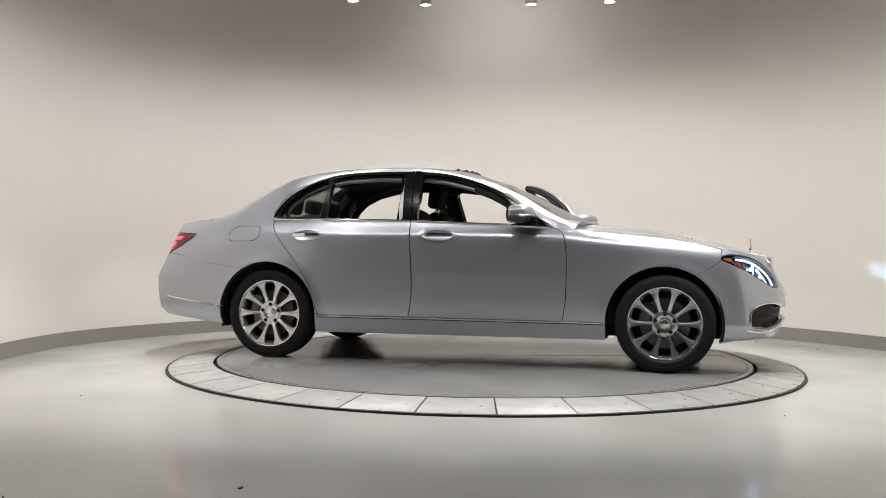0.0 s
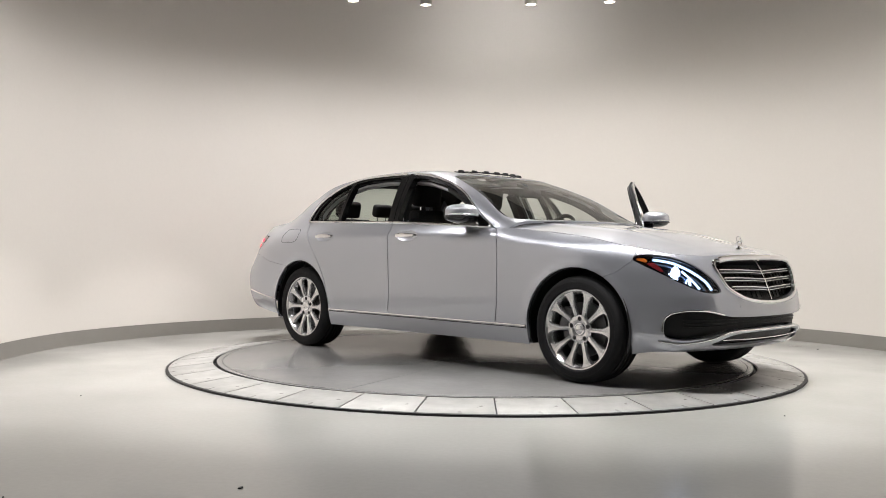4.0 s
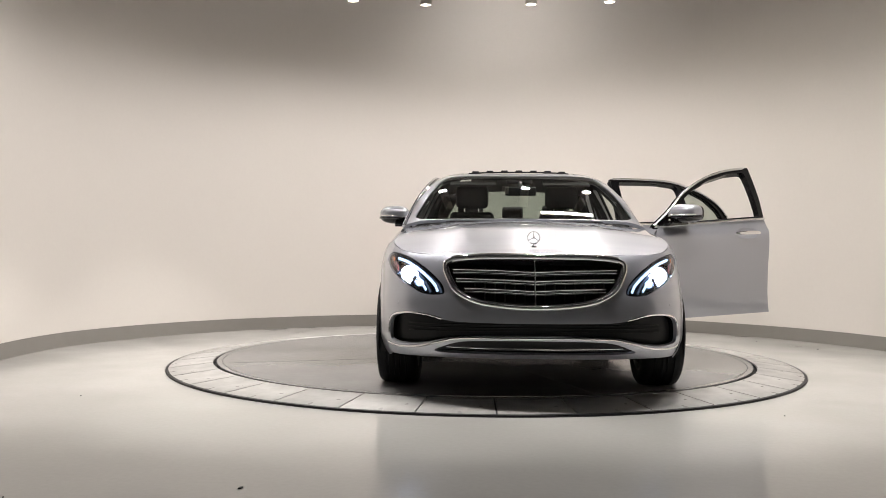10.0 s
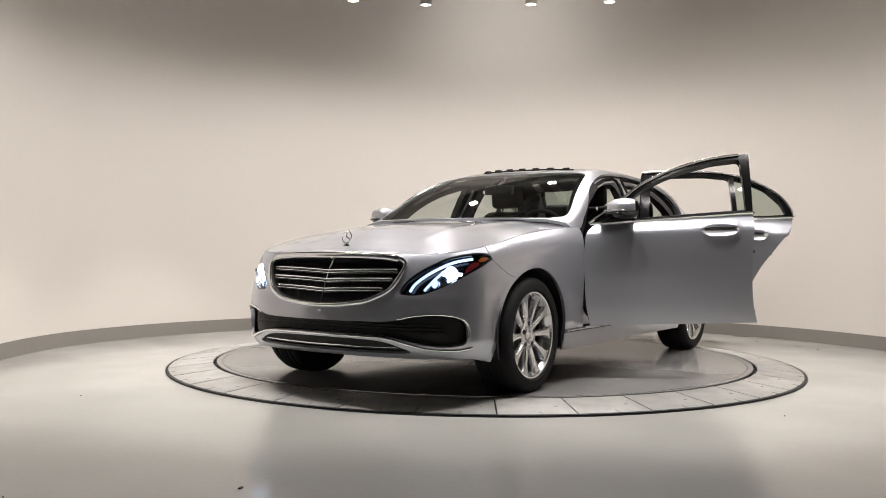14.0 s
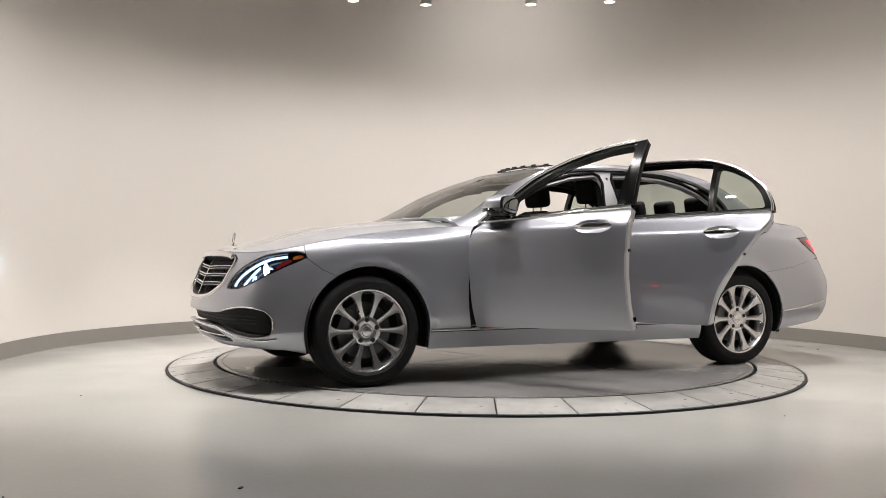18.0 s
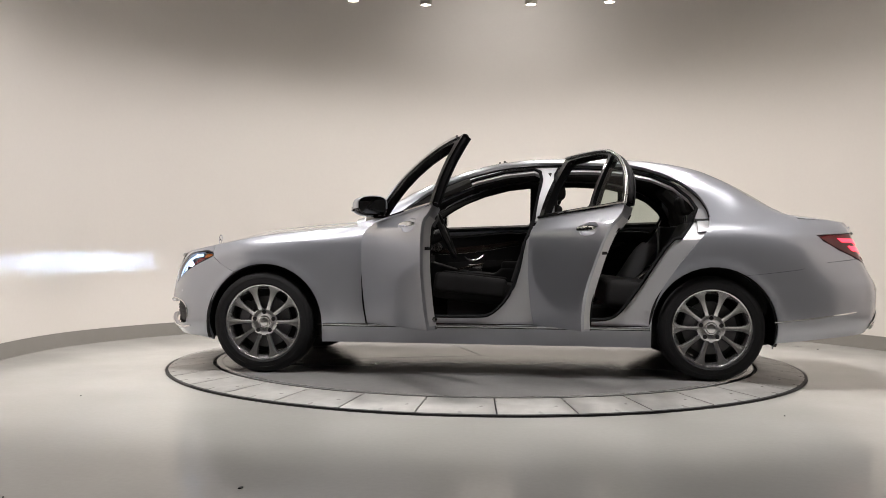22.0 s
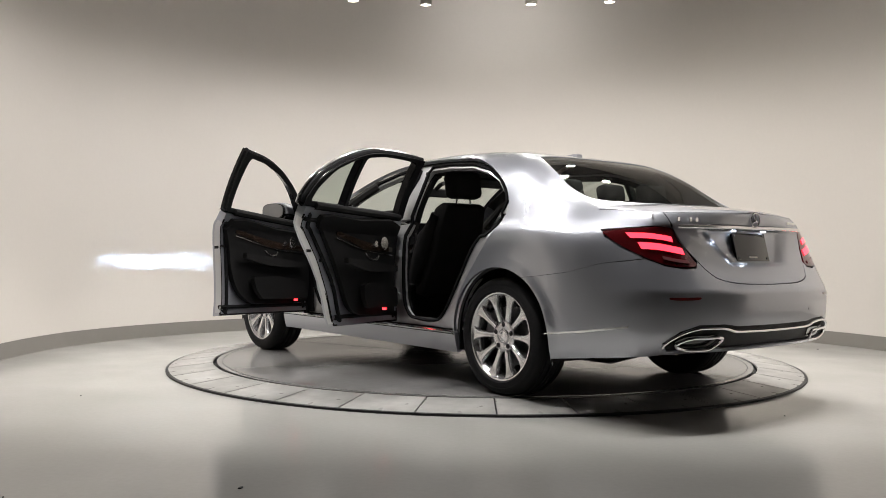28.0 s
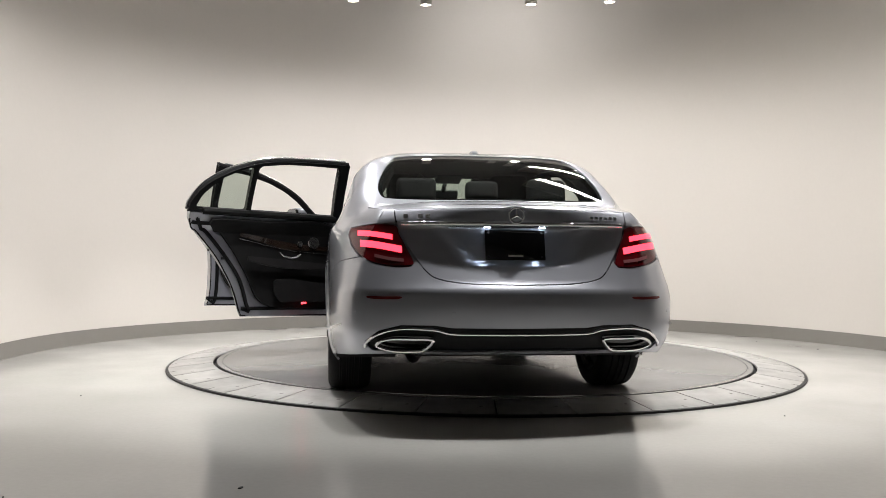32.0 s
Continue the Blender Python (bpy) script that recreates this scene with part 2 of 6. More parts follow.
def densify(loop, step):
    out = []
    for i, a in enumerate(loop):
        b = loop[(i + 1) % len(loop)]
        n = max(1, int(math.ceil(math.hypot(b[0] - a[0], b[1] - a[1]) / step)))
        out += [(a[0] + (b[0] - a[0]) * k / n, a[1] + (b[1] - a[1]) * k / n) for k in range(n)]
    return out


def inside(loop, pts):
    lp = np.array(loop)
    a, b = lp, np.roll(lp, -1, 0)
    x, y = pts[:, 0:1], pts[:, 1:2]
    with np.errstate(divide="ignore", invalid="ignore"):
        cross = ((a[:, 1] > y) != (b[:, 1] > y)) & (x < (b[:, 0] - a[:, 0]) * (y - a[:, 1]) / (b[:, 1] - a[:, 1]) + a[:, 0])
    return cross.sum(1) % 2 == 1


def inset(loop, d):
    lp = np.array(loop)
    a, b = np.roll(lp, 1, 0), np.roll(lp, -1, 0)
    t = b - a
    t /= np.linalg.norm(t, axis=1, keepdims=True) + 1e-9
    n = np.stack([-t[:, 1], t[:, 0]], 1)
    area2 = (lp[:, 0] * np.roll(lp[:, 1], -1) - np.roll(lp[:, 0], -1) * lp[:, 1]).sum()
    return [tuple(q) for q in lp + n * d * (1 if area2 > 0 else -1)]


def outward(pos, n):
    mid = pos.copy()
    mid[:, 0] = np.clip(mid[:, 0], -1.7, 1.5)
    mid[:, 1] = 0
    mid[:, 2] = np.clip(mid[:, 2], 0.45, 0.6)
    return np.where(((pos - mid) * n).sum(1, keepdims=True) < 0, -n, n)


def normals_of(surf, u, v, e=0.006):
    n = np.cross(surf(u + e, v) - surf(u - e, v), surf(u, v + e) - surf(u, v - e))
    n /= np.linalg.norm(n, axis=1, keepdims=True) + 1e-12
    return outward(surf(u, v), n)


def patch(name, loop, surf, material, parent=None, holes=(), step=0.04, thick=0.004, lift=0.0, label="", edge=None, smooth_as=None, blend=None):
    """A sheet over the region inside loop and outside holes of a surface, with thickness inwards."""
    from_loops, edges = [], []
    for lp in (loop, *holes):
        lp = densify(lp, edge or step)
        k = len(from_loops)
        edges += [(k + i, k + (i + 1) % len(lp)) for i in range(len(lp))]
        from_loops += lp
    bpts = np.array(from_loops)
    lo, hi = bpts.min(0), bpts.max(0)
    gx, gy = np.meshgrid(np.arange(lo[0] + step / 2, hi[0], step), np.arange(lo[1] + step / 2, hi[1], step))
    g = np.stack([gx.ravel(), gy.ravel()], 1)
    keep = inside(loop, g)
    for h in holes:
        keep &= ~inside(h, g)
    g = g[keep]
    if len(g):
        d = np.min(((g[:, None, :] - bpts[None]) ** 2).sum(2), 1)
        g = g[d > (0.45 * min(step, edge or step)) ** 2]
    allp = np.concatenate([bpts, g]) if len(g) else bpts
    vs, _, fs, *_ = delaunay_2d_cdt([Vector(q) for q in allp], edges, [], 0, 1e-7)
    uv = np.array([tuple(q) for q in vs])
    tri = np.array([f for f in fs if len(f) == 3])
    cen = uv[tri].mean(1)
    ok = inside(loop, cen)
    for h in holes:
        ok &= ~inside(h, cen)
    e1, e2 = uv[tri[:, 1]] - uv[tri[:, 0]], uv[tri[:, 2]] - uv[tri[:, 0]]
    ok &= np.abs(e1[:, 0] * e2[:, 1] - e1[:, 1] * e2[:, 0]) > 4e-6  # no slivers along the rim
    tri = tri[ok]
    pos = surf(uv[:, 0], uv[:, 1])
    nor = normals_of(smooth_as or surf, uv[:, 0], uv[:, 1])
    pos = pos + nor * lift
    if blend:
        nor = blend(pos, nor)
    fn = np.cross(pos[tri[:, 1]] - pos[tri[:, 0]], pos[tri[:, 2]] - pos[tri[:, 0]])
    flip = (fn * nor[tri].mean(1)).sum(1) < 0
    tri[flip] = tri[flip][:, ::-1]
    if not thick:
        me = bpy.data.meshes.new(name)
        me.from_pydata([tuple(q) for q in pos], [], [tuple(int(i) for i in t) for t in tri])
        me.shade_smooth()
        me.normals_split_custom_set([tuple(q) for q in nor[tri].reshape(-1, 3)])
        return link_mesh(name, me, material, parent, label)
    n = len(pos)
    back = pos - nor * thick
    verts = np.concatenate([pos, back])
    faces = [tuple(t) for t in tri] + [tuple(t[::-1] + n) for t in tri]
    loopn = [nor[tri].reshape(-1, 3), -nor[tri[:, ::-1]].reshape(-1, 3)]
    count = {}
    for t in tri:
        for k in range(3):
            count[(t[k], t[(k + 1) % 3])] = 1
    rim = [(a, b) for a, b in count if (b, a) not in count]
    rn = []
    for a, b in rim:
        faces.append((b, a, a + n, b + n))
        m = np.cross(pos[a] - pos[b], back[a] - pos[b])
        rn += [m / (np.linalg.norm(m) + 1e-12)] * 4
    me = bpy.data.meshes.new(name)
    me.from_pydata([tuple(q) for q in verts], [], [tuple(int(i) for i in f) for f in faces])
    me.shade_smooth()
    me.normals_split_custom_set([tuple(q) for q in np.concatenate(loopn + ([np.array(rn)] if rn else []))])
    return link_mesh(name, me, material, parent, label)


# ---- the room ----
def build_room():
    cx, cy = WALL_C
    half = radians(128)
    n = 128
    H = 4.05

    def band(name, r0, r1, z0, z1, material, category):
        bm = bmesh.new()
        rows = []
        for i in range(n + 1):
            a = math.pi / 2 - half + 2 * half * i / n
            c, s = math.cos(a), math.sin(a)
            k = float(np.interp(math.degrees(a), [0, 50, 85, 115, 130, 150, 166, 183, 200], [0, 0, -0.03, -0.08, -0.06, 0.0, 0.04, -0.04, -0.06]))
            rows.append([bm.verts.new((cx + (r + k) * c, cy + (r + k) * s, z)) for r, z in ((r0, z0), (r0, z1), (r1, z1), (r1, z0))])
        for a, b in zip(rows, rows[1:]):
            for k in range(4):
                bm.faces.new((a[k], b[k], b[(k + 1) % 4], a[(k + 1) % 4]))
        bm.faces.new(rows[0])
        bm.faces.new(rows[-1])
        bmesh.ops.recalc_face_normals(bm, faces=bm.faces)
        return tagged(part(name, bm, material), category, category.split()[-1], kind="structure")

    band("wall_round", WALL_R, WALL_R + 0.15, 0.0, H, WALL, "plain curved off-white plaster wall")
    band("baseboard", WALL_R - 0.012, WALL_R - 0.001, 0.0, 0.127, BASE, "grey painted curved baseboard")
    tagged(part("floor", box((0, -2.5, -0.05), (13, 16, 0.1)), FLOOR, smooth=False), "polished pale concrete showroom floor", "floor", kind="structure")
    tagged(part("ceiling", box((0, -2.5, H + 0.05), (13, 16, 0.1)), CEIL, smooth=False), "dark painted showroom ceiling", "ceiling", kind="structure")
    # unseen walls added round the camera, to close the room and bounce light
    a = math.pi / 2 - half
    ex, ey = abs(WALL_R * math.cos(a)), cy + WALL_R * math.sin(a)
    for sx, nm in ((-1, "wall_west"), (1, "wall_east")):
        x0 = cx + sx * (ex + 0.08)
        bm = box(((x0 + sx * 6.4) / 2, ey, H / 2), (abs(sx * 6.4 - x0), 0.15, H))
        tagged(part(nm + "_return", bm, BOUNCE_WALL, smooth=False), "plain light grey wall added out of view", "wall", kind="structure")
        tagged(part(nm, box((sx * 6.45, (ey - 10.4) / 2, H / 2), (0.15, abs(-10.4 - ey), H)), BOUNCE_WALL, smooth=False), "plain light grey wall added out of view", "wall", kind="structure")
    tagged(part("wall_south", box((0, -10.4, H / 2), (13, 0.15, H)), BOUNCE_WALL, smooth=False), "plain light grey wall added out of view", "wall", kind="structure")

    for x, y in [lamp_place(k) for k in range(LAMPS)]:
        lamp = tagged(empty("downlight", pose(x, y, H)), "white cylindrical downlight hanging from the ceiling", "ceiling lamp", "ring of downlights")
        part("lamp_body", lathe([(0.0, 0.0), (0.056, 0.0), (0.056, LAMP_Z - H + 0.0), (0.052, LAMP_Z - H - 0.004), (0.050, LAMP_Z - H + 0.006), (0.050, -0.05), (0.0, -0.05)], 24), LAMP_BODY, lamp)
        part("diffuser", lathe([(0.0, LAMP_Z - H + 0.004), (0.049, LAMP_Z - H + 0.004), (0.049, LAMP_Z - H + 0.012), (0, LAMP_Z - H + 0.012)], 20), LAMP_GLOW, lamp, "glowing warm white lamp lens")
    for bx, by, length, turn in STRIPS:
        bar = tagged(empty("strip_lamp", pose(bx, by, H, 0, 0, turn)), "white ceiling strip lamp above the turntable", "ceiling lamp", "strip lamps")
        part("housing", box((0, 0, (3.43 - H) / 2), (length + 0.06, 0.14, H - 3.43), 0.01), LAMP_BODY, bar)
        part("diffuser", box((0, 0, 3.422 - H), (length, 0.10, 0.012)), LAMP_GLOW, bar, "glowing white diffuser")
    # invented fixture for the added spot that brightens the upper wall
    part("wall_washer", lathe([(0, 0), (0.05, 0), (0.05, 3.69 - H), (0, 3.69 - H)], 20), LAMP_BODY).matrix_world = pose(0.22, 2.35, H)
    tagged(bpy.data.objects["wall_washer"], "small round wall washer added unseen under the ceiling", "ceiling lamp")


def build_debris():
    """Small dark flakes lying on the floor."""
    rng = random.Random(4)
    for x, y, r in ((-0.872, -3.845, 0.016), (3.05, 1.25, 0.02), (-2.62, -2.95, 0.008), (-1.66, -4.03, 0.006), (1.62, -2.2, 0.006), (-2.95, -3.2, 0.005), (2.7, 1.9, 0.012), (-2.35, -1.9, 0.006),
                    (1.35, -3.95, 0.007), (2.4, -2.6, 0.007)):
        out = [(r * rng.uniform(0.5, 1.4) * math.cos(a), 0.6 * r * rng.uniform(0.5, 1.4) * math.sin(a)) for a in np.linspace(0, 2 * math.pi, 8)[:-1]]
        ob = part("debris", prism(out, 0.0, 0.004, 0.001, "z"), BLACK)
        ob.matrix_world = pose(x, y, 0.0005, 0, 0, rng.uniform(0, 360))
        tagged(ob, "tiny dark flake of dirt lying on the floor", "debris", "dirt flakes")


# ---- the turntable ----
R_RING, R_DISC, TILES = 2.367, 2.015, 34


def build_turntable():
    ring = tagged(empty("turntable_ring", pose(0, 0, 0)), "raised ring of grey plates sloping down to the floor", "turntable")
    bm = lathe([(R_RING - 0.012, 0.0), (R_RING + 0.008, 0.0), (R_RING + 0.008, 0.012), (R_RING - 0.012, 0.014)], 160)
    part("edge_strip", bm, BLACK, ring, "dark worn edge strip")
    step = 2 * math.pi / TILES
    a0, gap = radians(-88.0), 0.010
    me = None
    for k in range(TILES):
        if me is None:
            b = bmesh.new()
            rows = []
            for i in range(9):
                a = -step / 2 + step * i / 8
                row = []
                for r, z in ((R_DISC + 0.03, 0.0), (R_DISC + 0.03, DECK - 0.003), (R_DISC + 0.036, DECK), (R_RING - 0.016, 0.016), (R_RING - 0.010, 0.012), (R_RING - 0.010, 0.0)):
                    g = gap / 2 / r
                    aa = max(-step / 2 + g, min(step / 2 - g, a))
                    row.append(b.verts.new((r * math.cos(aa), r * math.sin(aa), z)))
                rows.append(row)
            for p, q in zip(rows, rows[1:]):
                for j in range(6):
                    b.faces.new((p[j], q[j], q[(j + 1) % 6], p[(j + 1) % 6]))
            b.faces.new(rows[0])
            b.faces.new(rows[-1])
            bmesh.ops.recalc_face_normals(b, faces=b.faces)
            ob = part("plate", b, PLATEM, ring)
            me = ob.data
        else:
            ob = new("plate", me)
            ob.parent = ring
        ob.rotation_euler[2] = a0 + step * (k + 0.5)
    part("bed", lathe([(R_DISC - 0.02, 0.003), (R_RING - 0.02, 0.003), (R_RING - 0.02, 0.008), (R_DISC + 0.028, DECK - 0.012), (R_DISC + 0.028, 0.003)], 120), BLACK, ring, "dark bed in the joints")
    disc = tagged(empty("turntable_disc", pose(0, 0, 0, 0, 0, TURN0)), "round grey steel turntable disc with worn marks under the car", "turntable")
    part("deck_plate", lathe([(0, DECK - 0.02), (R_DISC - 0.04, DECK - 0.02), (R_DISC - 0.04, DECK - 0.001), (R_DISC - 0.043, DECK), (0, DECK)], 160), DISC, disc)
    part("rim_plate", lathe([(R_DISC - 0.036, DECK - 0.02), (R_DISC + 0.004, DECK - 0.02), (R_DISC + 0.004, DECK - 0.001), (R_DISC + 0.001, DECK), (R_DISC - 0.033, DECK), (R_DISC - 0.036, DECK - 0.001)], 160), DISC, disc)
    for a in (97.0, 187.0):
        bm = bmesh.new()
        add_box(bm, (0.99, 0, DECK - 0.004), (1.95, 0.005, 0.0095))
        bm.transform(Matrix.Rotation(radians(a + 180 - TURN0), 4, "Z"))
        part("deck_seam", bm, BLACK, disc, "thin dark joint between the deck plates", smooth=False)
    part("gap_ring", lathe([(R_DISC - 0.05, 0.004), (R_DISC + 0.03, 0.004), (R_DISC + 0.03, 0.012), (R_DISC - 0.05, 0.012)], 120), BLACK, disc)
    return disc


# ---- the car's skin: one surface round the sides, one over the cabin, hood and lid on top ----
PLAN = [(2.32, 0), (2.312, 0.2), (2.275, 0.42), (2.195, 0.62), (2.05, 0.795), (1.84, 0.876), (1.47, 0.912), (1.0, 0.922), (0.3, 0.926),
        (-0.5, 0.928), (-1.2, 0.930), (-1.6, 0.929), (-2.0, 0.912), (-2.3, 0.872), (-2.45, 0.815), (-2.532, 0.715), (-2.592, 0.55), (-2.645, 0.3), (-2.662, 0)]
_full = smooth_line([(PLAN[1][0], -PLAN[1][1])] + PLAN + [(PLAN[-2][0], -PLAN[-2][1])], 40)[40:-40]
_pl = np.array(_full)
_sl = np.concatenate([[0], np.cumsum(np.linalg.norm(np.diff(_pl, axis=0), axis=1))])
SLEN = _sl[-1]
_tan = np.gradient(_pl, _sl, axis=0)
_tan /= np.linalg.norm(_tan, axis=1, keepdims=True)
_nrm = np.stack([_tan[:, 1], -_tan[:, 0]], 1)
_nrm *= np.sign((_nrm * _pl).sum(1, keepdims=True))
ZS = [0.18, 0.26, 0.34, 0.44, 0.56, 0.615, 0.68, 0.78, 0.86, 0.926, 0.955, 0.97, 1.02, 1.06]
PROFILE = {  # how far the skin lies inside the plan line, by height, at places along it
    (2.32, 0): [0.20, 0.06, 0.02, 0.0, 0.02, 0.045, 0.07, 0.13, 0.21, 0.29, 0.365, 0.4, 0.5, 0.6],
    (2.05, 0.795): [0.11, 0.03, 0.0, 0.0, 0.008, 0.019, 0.03, 0.065, 0.13, 0.21, 0.275, 0.3, 0.4, 0.5],
    (1.47, 0.912): [0.05, 0.02, 0.008, 0.0, 0.0, 0.0005, 0.001, 0.003, 0.027, 0.112, 0.19, 0.22, 0.34, 0.44],
    (0.72, 0.924): [0.06, 0.035, 0.02, 0.012, 0.006, 0.0035, 0.001, 0.002, 0.006, 0.022, 0.042, 0.060, 0.10, 0.14],
    (-0.5, 0.928): [0.06, 0.035, 0.02, 0.012, 0.006, 0.0035, 0.001, 0.001, 0.004, 0.012, 0.022, 0.036, 0.068, 0.086],
    (-1.6, 0.929): [0.05, 0.02, 0.008, 0.0, 0.0, 0.0, 0.0, 0.001, 0.004, 0.014, 0.026, 0.040, 0.072, 0.088],
    (-2.0, 0.912): [0.12, 0.04, 0.01, 0.0, 0.0, 0.0015, 0.003, 0.011, 0.024, 0.052, 0.077, 0.090, 0.14, 0.19],
    (-2.45, 0.815): [0.2, 0.10, 0.03, -0.004, -0.010, -0.004, 0.020, 0.062, 0.098, 0.126, 0.142, 0.15, 0.19, 0.24],
    (-2.662, 0): [0.25, 0.14, 0.07, 0.010, -0.012, -0.006, 0.050, 0.122, 0.163, 0.178, 0.160, 0.147, 0.145, 0.167],
}


def plan_s(x, y):
    return _sl[np.argmin((_pl[:, 0] - x) ** 2 + (_pl[:, 1] - y) ** 2)]


_st = [plan_s(*k) for k in PROFILE]
_pr = np.array(list(PROFILE.values()))
_st = np.array([-_st[1]] + _st + [2 * SLEN - _st[-2]])
_pr = np.concatenate([_pr[1:2], _pr, _pr[-2:-1]])
_gz = np.linspace(0.14, 1.08, 190)
_gs = np.linspace(0, SLEN, 420)
_byz = np.array([pchip([0.10] + ZS, [r[0] + 0.1] + list(r), _gz) for r in _pr])
_tab = np.array([pchip(_st, _byz[:, k], _gs) for k in range(len(_gz))]).T
TOP = [((2.32, 0), 0.800), ((2.195, 0.62), 0.803), ((2.05, 0.795), 0.818), ((1.84, 0.876), 0.850), ((1.47, 0.912), 0.917), ((1.0, 0.922), 0.966),
       ((0.72, 0.924), 0.986), ((0.3, 0.926), 1.006), ((-0.5, 0.928), 1.038), ((-1.2, 0.93), 1.050), ((-1.6, 0.929), 1.055), ((-2.0, 0.912), 1.050),
       ((-2.3, 0.872), 1.036), ((-2.45, 0.815), 1.028), ((-2.662, 0), 1.036)]
_ts, _tz = np.array([plan_s(*k) for k, _ in TOP]), np.array([v for _, v in TOP])


def top_z(s):
    s = np.abs(s)
    return pchip(_ts, _tz, np.where(s > SLEN, 2 * SLEN - s, s))


def ring(s, z):
    s, z = np.asarray(s, float), np.asarray(z, float)
    sign = np.where((s < 0) | (s > SLEN), -1.0, 1.0)
    a = np.abs(s)
    a = np.where(a > SLEN, 2 * SLEN - a, a)
    i = np.clip(a / SLEN * (len(_gs) - 1), 0, len(_gs) - 1.001)
    j = np.clip((z - _gz[0]) / (_gz[-1] - _gz[0]) * (len(_gz) - 1), 0, len(_gz) - 1.001)
    i0, j0 = i.astype(int), j.astype(int)
    f, g = i - i0, j - j0
    d = ((1 - f) * (1 - g) * _tab[i0, j0] + f * (1 - g) * _tab[i0 + 1, j0] + (1 - f) * g * _tab[i0, j0 + 1] + f * g * _tab[i0 + 1, j0 + 1])
    x0 = np.interp(a, _sl, _pl[:, 0])
    for cx, cz in ((1.458, 0.335), (-1.478, 0.335)):  # wheel arches stand a little proud
        d = d - 0.011 * np.exp(-((np.hypot(x0 - cx, z - cz) - 0.395) / 0.036) ** 2)
    x = x0 - d * np.interp(a, _sl, _nrm[:, 0])
    y = np.interp(a, _sl, _pl[:, 1]) - d * np.interp(a, _sl, _nrm[:, 1])
    return np.stack([x, sign * y, z], 1)


_probe = np.linspace(0, SLEN, 900)


def sx(x, z):
    """Place along the skin where it reaches x at height z (left side)."""
    p = ring(_probe, np.full(900, z))
    return float(np.interp(-x, -p[:, 0], _probe))


def sy(y, z, rear=False):
    """Place along the skin on the nose (or tail) where it reaches y at height z."""
    p = ring(_probe, np.full(900, z))
    if rear:
        k = p[:, 0] < -1.7
        return float(np.interp(abs(y), p[k][::-1, 1], _probe[k][::-1])) if y >= 0 else 2 * SLEN - sy(-y, z, True)
    k = p[:, 0] > 1.55
    return float(np.interp(abs(y), p[k][:, 1], _probe[k])) * (1 if y >= 0 else -1)


def top_s(x):
    s = float(np.interp(-x, -ring(_probe, top_z(_probe))[:, 0], _probe))
    return s


_edge = ring(_probe, top_z(_probe))


def edge_at(x):
    """Half width and height of the shoulder line at x."""
    return np.interp(-x, -_edge[:, 0], _edge[:, 1]), np.interp(-x, -_edge[:, 0], _edge[:, 2])


ROOF_X = [-2.10, -2.0, -1.82, -1.62, -1.42, -1.2, -0.95, -0.6, -0.35, -0.1, 0.1, 0.3, 0.5, 0.68, 0.80, 0.95]
ROOF_Z = [1.068, 1.122, 1.238, 1.335, 1.402, 1.447, 1.472, 1.482, 1.475, 1.446, 1.400, 1.329, 1.242, 1.145, 1.088, 1.036]
GQ = 1.1


def cabin(x, q):
    """Over the cabin from the left shoulder (q = 1.1) over the roof (0) to the right one (-1.1)."""
    x, q = np.asarray(x, float), np.asarray(q, float)
    yb, zb = edge_at(x)
    h = np.maximum(pchip(ROOF_X, ROOF_Z, x) - zb, 0.02)
    a = (1 - np.minimum(np.abs(q) / GQ, 1.03)) * math.pi / 2
    c, s = np.cos(a), np.sin(a)
    p = pchip([-2.3, -2.05, -1.95, -1.75, -1.55, -1.4, 0.4, 0.6, 0.8, 0.95, 1.2], [1.7, 1.9, 2.3, 3.2, 4.4, 5.0, 5.0, 4.2, 2.9, 2.2, 2.0], x)
    r = (np.abs(c) ** p + np.abs(s) ** p) ** (-1 / p)
    lean = pchip([-2.3, -2.06, -1.95, -1.8, -1.6, -1.3, 0.3, 0.72, 0.95, 1.2], [0.9, 0.85, 0.88, 0.74, 0.54, 0.30, 0.28, 0.45, 0.8, 0.9], x)
    yy, zz = r * c, r * s
    return np.stack([x, np.sign(q) * (yb - lean * h * zz) * yy, zb + h * zz], 1)


def flank(x, q):
    """The side windows' own, evenly curved surface below the roof edge."""
    p = cabin(x, q)
    yb, zb = edge_at(np.asarray(x, float))
    t = np.maximum(p[:, 2] - zb, -0.02)
    p[:, 1] = np.sign(q) * (yb - 0.30 * t - 0.52 * t * t)
    return p


def evenly(x0, x1):
    """A plain curved sheet close to the cabin between x0 and x1, for the glass."""
    xs = np.linspace(x0, x1, 30)
    fit = np.polyfit(xs, pchip(ROOF_X, ROOF_Z, xs), 2)

    def surf(x, q):
        p = cabin(x, q)
        p[:, 2] = np.polyval(fit, p[:, 0]) - 0.07 * p[:, 1] ** 2
        return p
    return surf


_q = np.linspace(0, GQ, 400)


def qz(x, z):
    p = cabin(np.full(400, x), _q)
    return float(np.interp(-z, -p[:, 2], _q))


def qy(x, y):
    p = cabin(np.full(400, x), _q)
    return float(np.interp(abs(y), p[:, 1], _q)) * (1 if y >= 0 else -1)


